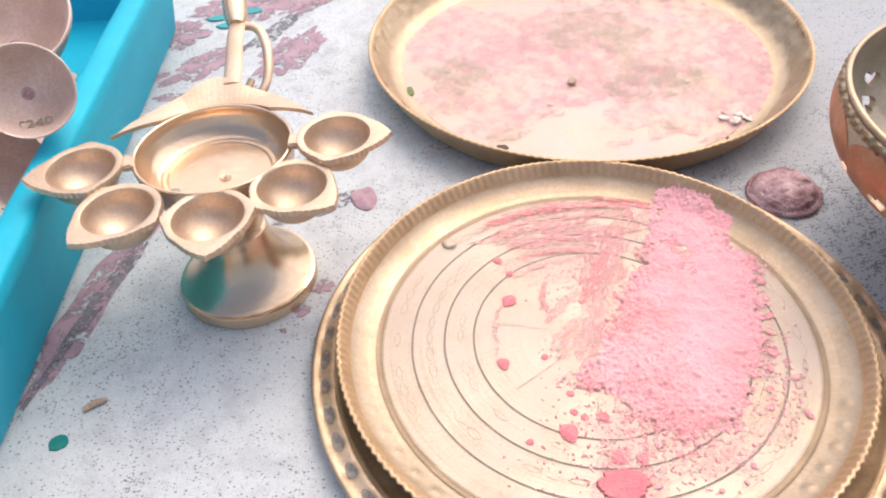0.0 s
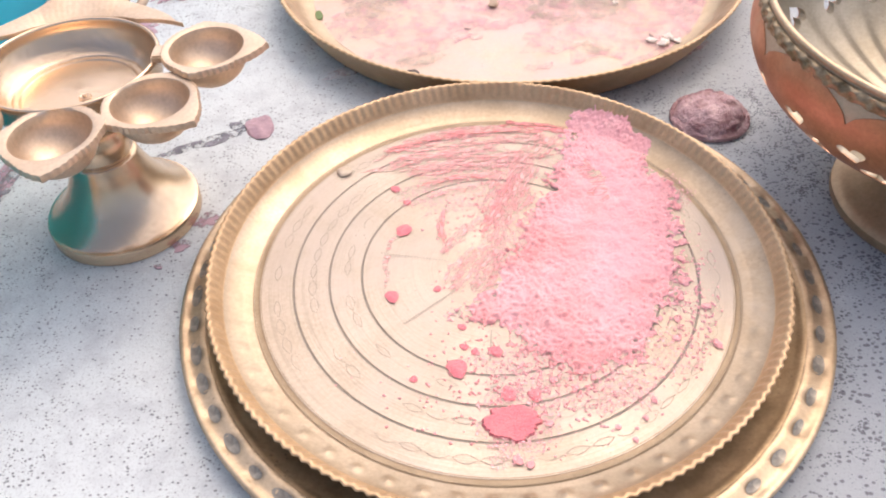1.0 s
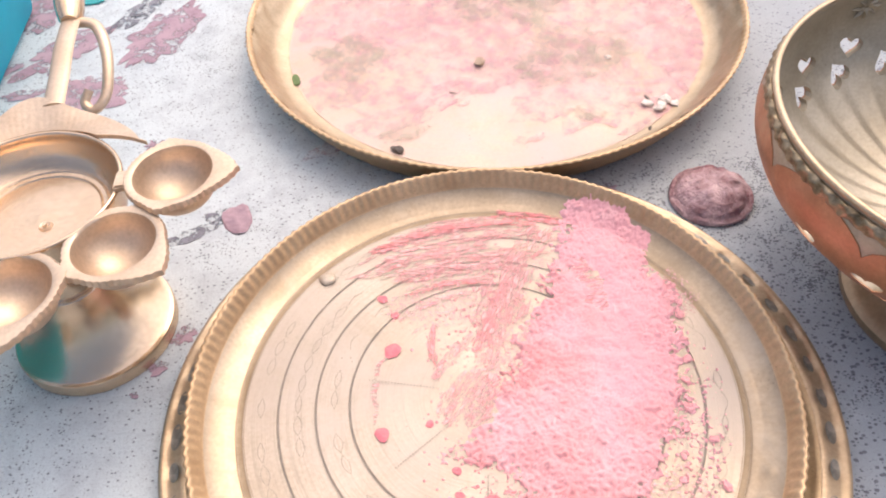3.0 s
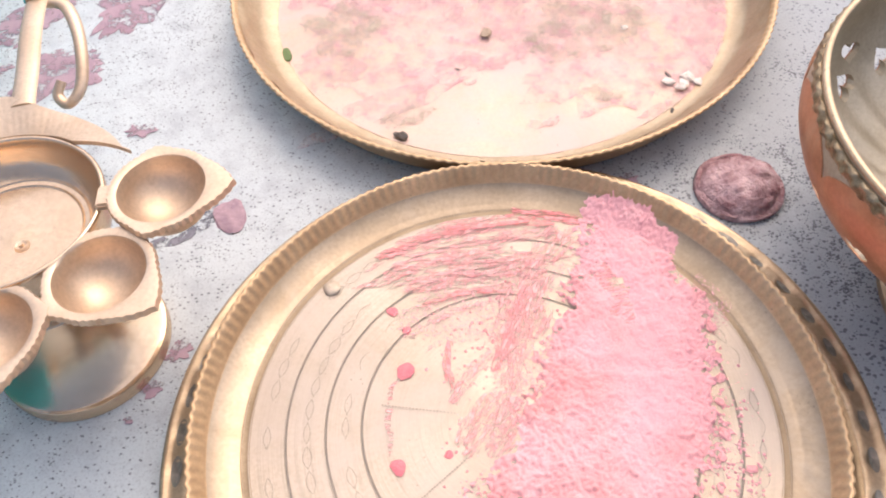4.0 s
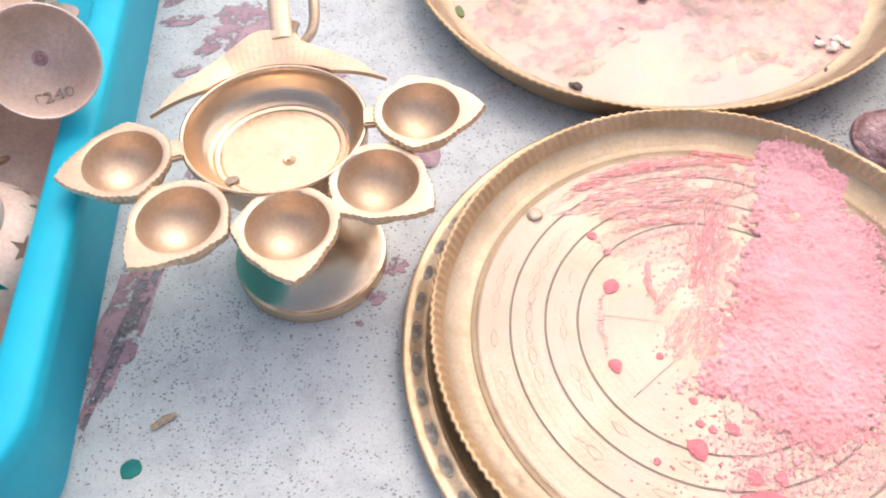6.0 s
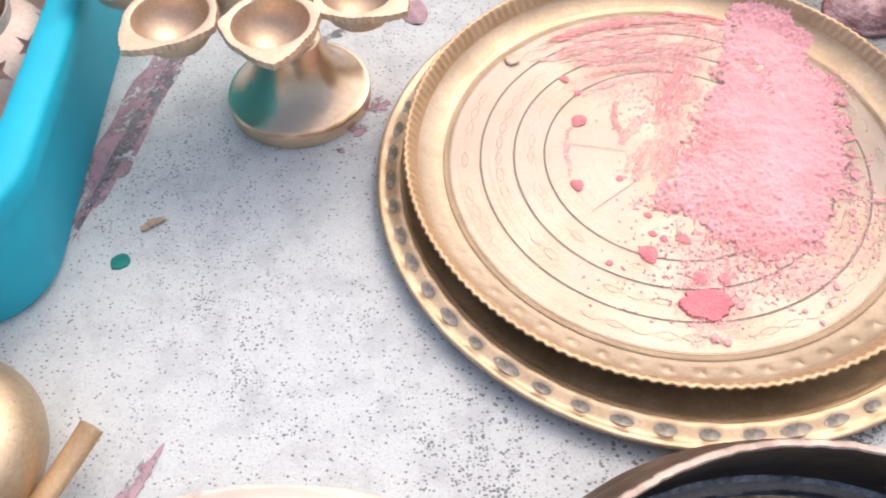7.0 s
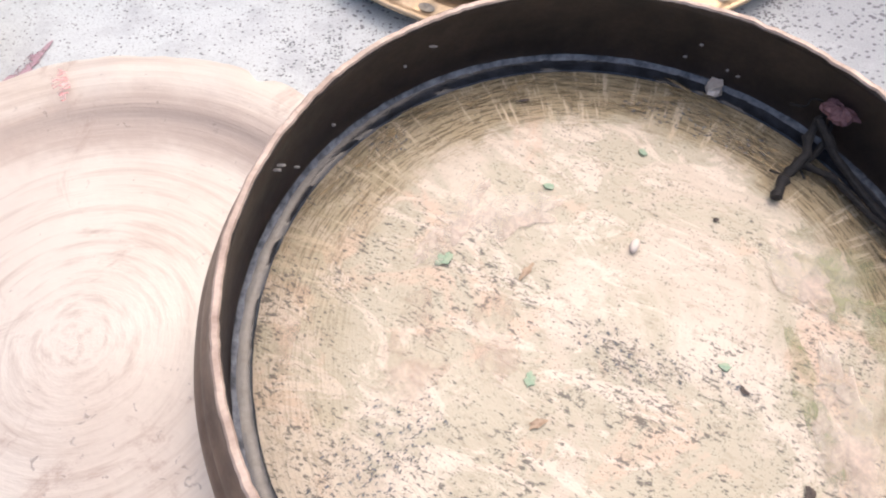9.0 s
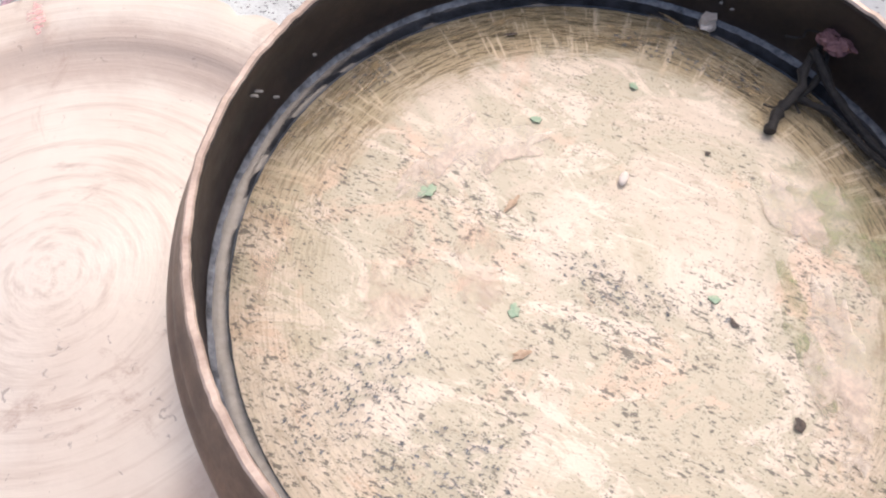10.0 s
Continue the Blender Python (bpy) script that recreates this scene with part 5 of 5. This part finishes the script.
def goblet(m, size, label, marked=False):
    ob = thing("brass_cup", m, label, "cup", "brass ware in the crate")
    s = size
    prof = arcs([(0, 0.10 * s), (0.10 * s, 0.11 * s), (0.35 * s, 0.20 * s), (0.72 * s, 0.50 * s), (0.92 * s, 0.92 * s), (0.96 * s, 1.02 * s), (1.0 * s, 1.05 * s), (1.02 * s, 1.0 * s), (0.98 * s, 0.86 * s), (0.80 * s, 0.44 * s),
                 (0.45 * s, 0.08 * s), (0.20 * s, -0.05 * s), (0.16 * s, -0.25 * s)], 4)
    made("cup_body", *turned(prof, 72), PINKISH, ob)
    base = arcs([(0.15 * s, -0.22 * s), (0.20 * s, -0.40 * s), (0.50 * s, -0.60 * s), (0.55 * s, -0.68 * s)], 3) + [(0, -0.68 * s)]
    made("cup_stem", *turned(base, 48), PINKISH, ob)
    stud = made("cup_stud", *turned([(0, 0.16 * s), (0.05 * s, 0.15 * s), (0.08 * s, 0.11 * s), (0.20 * s, 0.13 * s), (0.24 * s, 0.10 * s)], 24), MAROON, ob, "purple-stained stud")
    if marked:
        cu = bpy.data.curves.new("mark", "FONT")
        cu.body, cu.size, cu.extrude, cu.align_x = "T240", 0.0122, 0.0002, "CENTER"
        tmp = new("tmp", cu)
        dg = bpy.context.evaluated_depsgraph_get()
        me = bpy.data.meshes.new_from_object(tmp.evaluated_get(dg))
        bpy.data.objects.remove(tmp)
        me.materials.clear()
        me.materials.append(ENGRAVED)
        o = new("stamped_mark", me)
        o.parent = ob
        o["label"] = "stamped mark reading T240"
        o.matrix_basis = pose(-0.12 * s, -0.74 * s, 0.632 * s, -50, 0, -6)
    return ob


def star_outline(r):
    return [((r if k % 2 == 0 else r * 0.42) * math.sin(k * math.pi / 5), (r if k % 2 == 0 else r * 0.42) * math.cos(k * math.pi / 5)) for k in range(10)]


def star_pot():
    R = 0.056
    ob = thing("incense_pot", pose(-0.288, 0.427, 0.0645), "raw brass incense pot pierced with stars", "incense burner", "brass ware in the crate")
    prof = [(R * 0.62, -0.052)] + [(R * math.cos(b), R * 0.90 * math.sin(b)) for b in (radians(-50 + 10 * k) for k in range(11))] + [(0.038, 0.047), (0.0355, 0.0455)]
    prof += [((R - 0.0025) * math.cos(b), (R * 0.90 - 0.0025) * math.sin(b)) for b in (radians(48 - 10 * k) for k in range(10))] + [(R * 0.60, -0.0385), (R * 0.575, -0.050)]
    prof.append(prof[0])
    body = made("pot_shell", *turned(prof, 80), PINKISH, ob)
    tools = []
    for az, el, r in ((-12, 30, 0.0095), (-46, 32, 0.0100), (28, 22, 0.0095), (-92, 24, 0.0105), (50, 22, 0.0105), (-42, -8, 0.0085), (-80, -8, 0.0085), (160, 20, 0.0105), (-140, 20, 0.0105)):
        m = pose(0, 0, 0, 0, 0, az) @ pose(0, 0, 0, 0, -el, 0) @ pose(0, 0, 0, 90, 0, 90)
        tools.append(prism(star_outline(r), m, 0.0445, 0.080))
    cut(body, *joined(*tools), "MANIFOLD")
    made("pot_foot", *turned([(0.032, -0.050), (0.034, -0.056), (0.040, -0.0605), (0.040, -0.0615), (0, -0.0615)], 48), PINKISH, ob)
    return ob


def crate_ware():
    goblet(look((-0.243, 0.534, 0.128), (0.007, 0.054, 0.452)) @ pose(0, 0, 0, 0, 180, 0), 0.0320, "raw pinkish brass cup tipped towards the camera's side, in the crate", marked=True)
    goblet(pose(-0.315, 0.575, 0.082, 12, -30, 0), 0.060, "large raw brass bowl lying in the crate")
    goblet(pose(-0.287, 0.345, 0.045, -20, 20, 40), 0.042, "small raw brass cup at the crate's end")
    goblet(pose(-0.365, 0.350, 0.045, 10, 10, 0), 0.046, "raw brass cup deep in the crate")
    goblet(pose(-0.330, 0.700, 0.075, 25, -20, 60), 0.058, "dark raw brass bowl near the crate's far end")
    star_pot()
    # zigzag-edged cover with a ring
    ob = thing("zigzag_cover", look((-0.288, 0.505, 0.072), (-0.10, 0.20, 0.36)), "raw brass cover with a zigzag edge", "cover", "brass ware in the crate")
    R = 0.048
    prof = [(R * math.cos(b), R * math.sin(b)) for b in (radians(k * 9) for k in range(0, 10))]
    full = prof[:-1] + [(0, R)]

    def zig(i, a):
        return (0, -0.010 * abs(((a * 9 / math.pi) % 2) - 1)) if i == 0 else (0, 0)
    made("cover_shell", *turned(full, 108, zig), PINKISH, ob)
    knob = [(0.0085 * math.cos(2 * math.pi * k / 20), 0, R + 0.008 + 0.0085 * math.sin(2 * math.pi * k / 20)) for k in range(21)]
    tube("ring", knob, [0.0025] * 21, BRASS_EDGE, ob, "", 8)
    for x, y, z, s in ((-0.37, 0.46, 0.05, 0.048), (-0.285, 0.64, 0.05, 0.040), (-0.40, 0.60, 0.05, 0.050)):
        goblet(pose(x, y, z, 170, 10, 30), s, "raw brass cup lying upside down in the crate")


# ---- small things on the floor ----
def floor_things():
    o = blotch("paint_drop", -0.2035, 0.322, 0.0066, 0.0058, 20, GREEN, 0, None, 2, 0.10, 0.0012)
    tagged(o, "round dark green paint drop on the cement floor", "paint drop")
    o = tube("wood_splinter", [(-0.194, 0.345, 0.0022), (-0.187, 0.350, 0.0028), (-0.180, 0.353, 0.0022)], [0.0020, 0.0026, 0.0018], WOOD, None, "", 7, 0.7)
    tagged(o, "small pale wood splinter on the floor", "splinter")
    o = made("marbled_dome", *turned([(0, 0.0)] + arcs([(0.0285, 0.0), (0.0296, 0.0016), (0.0290, 0.0034), (0.0262, 0.0048), (0.0240, 0.0076), (0.0205, 0.0112), (0.0140, 0.0146), (0.0070, 0.0160)], 3) + [(0, 0.0163)], 64,
             lambda i, a: (0.0009 * noise.noise((math.cos(a) * 1.5, math.sin(a) * 1.5, i * 0.2)), 0.0030 * abs(noise.noise((math.cos(a) * 2.6 + 3, math.sin(a) * 2.6, i * 0.30))) * (6 < i < 22))), MAROON, None)
    o.matrix_world = at(0.325, 0.517, 0.0)
    tagged(o, "maroon marbled stone dome with a flat edge on the floor", "stone")
    o = pebble("crushed_clump", -0.016, 0.546, 0.0, (0.0165, 0.0100), plain("crushed_purple", (0.46, 0.30, 0.33), (0.30, 0.19, 0.23), 0.6, 120, 0.6), None, "", 0.13, 6, 0.55)
    tagged(o, "crushed purple lump on the floor by the lamp", "lump")
    spots = [(-0.055, 0.534, 0.034, 0.0055, 22, STAIN_DARK), (-0.028, 0.553, 0.012, 0.006, 10, STAIN_DARK), (-0.043, 0.447, 0.008, 0.006, 30, STAIN), (-0.057, 0.424, 0.0065, 0.005, 0, STAIN), (-0.069, 0.405, 0.0028, 0.0024, 0, STAIN),
             (-0.219, 0.436, 0.100, 0.014, 76, STAIN), (-0.209, 0.456, 0.080, 0.0065, 75, STAIN_DARK), (-0.160, 0.712, 0.040, 0.028, 25, STAIN), (-0.219, 0.728, 0.018, 0.008, 0, STAIN),
             (-0.190, 0.790, 0.050, 0.022, 40, STAIN), (-0.110, 0.800, 0.060, 0.024, 62, STAIN), (-0.125, 0.860, 0.050, 0.012, 58, STAIN_DARK), (-0.150, 0.920, 0.070, 0.030, 10, STAIN), (-0.080, 0.930, 0.060, 0.020, 50, STAIN),
             (-0.230, 0.860, 0.026, 0.030, 0, STAIN), (-0.245, 0.770, 0.016, 0.008, 15, STAIN), (-0.206, 0.662, 0.010, 0.006, 20, STAIN), (-0.086, 0.640, 0.010, 0.007, 0, STAIN), (0.255, 0.537, 0.008, 0.005, 20, STAIN),
             (-0.171, 0.176, 0.022, 0.0045, 62, STAIN), (-0.020, 0.440, 0.012, 0.008, 40, STAIN), (0.10, 1.05, 0.10, 0.05, 20, STAIN)]
    for i, (x, y, rx, ry, turn, m) in enumerate(spots):
        o = blotch("paint_stain", x, y, rx, ry, turn, m, 0.0002 + i * 0.00004, None, i + 5, 0.6, 0.0003)
        tagged(o, "dried maroon paint stain on the cement floor" if m is STAIN else "dark scraped paint mark on the cement floor", "paint stain", "stains on the floor")
    for x, y in ((-0.196, 0.893), (-0.158, 0.906), (-0.182, 0.874)):
        o = blotch("paint_drop", x, y, 0.012, 0.007, 15, plain("teal_paint", (0.0, 0.30, 0.32), (0.02, 0.36, 0.36), 0.5), 0.0012, None, 9, 0.3, 0.0008)
        tagged(o, "teal paint drop on the cement floor", "paint drop")
    # small pot with a flat handle
    pot = thing("small_pot", at(-0.264, 0.186), "small round brass pot with a flat rising handle", "pot")
    made("pot_body", *turned(arcs([(0, 0.0), (0.030, 0.0), (0.050, 0.010), (0.058, 0.028), (0.052, 0.046), (0.036, 0.056), (0.030, 0.060), (0.028, 0.058), (0.034, 0.054), (0.049, 0.044), (0.054, 0.028), (0.046, 0.012), (0, 0.004)], 4), 80), BRASS_EDGE, pot)
    grip = arcs([(0.040, -0.046, 0.020), (0.056, -0.026, 0.022), (0.069, -0.004, 0.025), (0.080, 0.014, 0.030)], 4)
    tube("handle", grip, [0.006 + 0.0012 * k / len(grip) for k in range(len(grip))], BRASS_RIM, pot, "brass tube handle", 14, 0.6)
    pebble("rivet", 0.043, -0.038, 0.014, 0.005, BRASS_CAST, pot, "", 1.0, 2, 0.1)


NESTED = {"dimple": "rim", "ring_line": "plate_base", "engraving": "plate_base", "dotted_line": "plate_base", "rivet": "plate_base", "bowl_stud": "oil_bowl", "drain_mark": "oil_bowl", "finial": "handle",
          "finger_hook": "handle", "star_boss": "bowl_shell", "cup_stud": "cup_body", "stamped_mark": "cup_body", "ring": "cover_shell", "scum_line": "pan_wall", "sludge_ring": "pan_wall"}
under_plate()
ribbed_plate()
powder_heap()
powder_bits()
finger_swipes()
far_tray()
brass_blank()
deep_pan()
pan_bits()
oil_lamp()
pierced_bowl()
crate()
crate_ware()
floor_things()
for o in list(scene.objects):
    host = NESTED.get(o.name.split(".")[0])
    if host and o.parent:
        for h in o.parent.children:
            if h.name.split(".")[0] == host:
                under(o, h)
                break
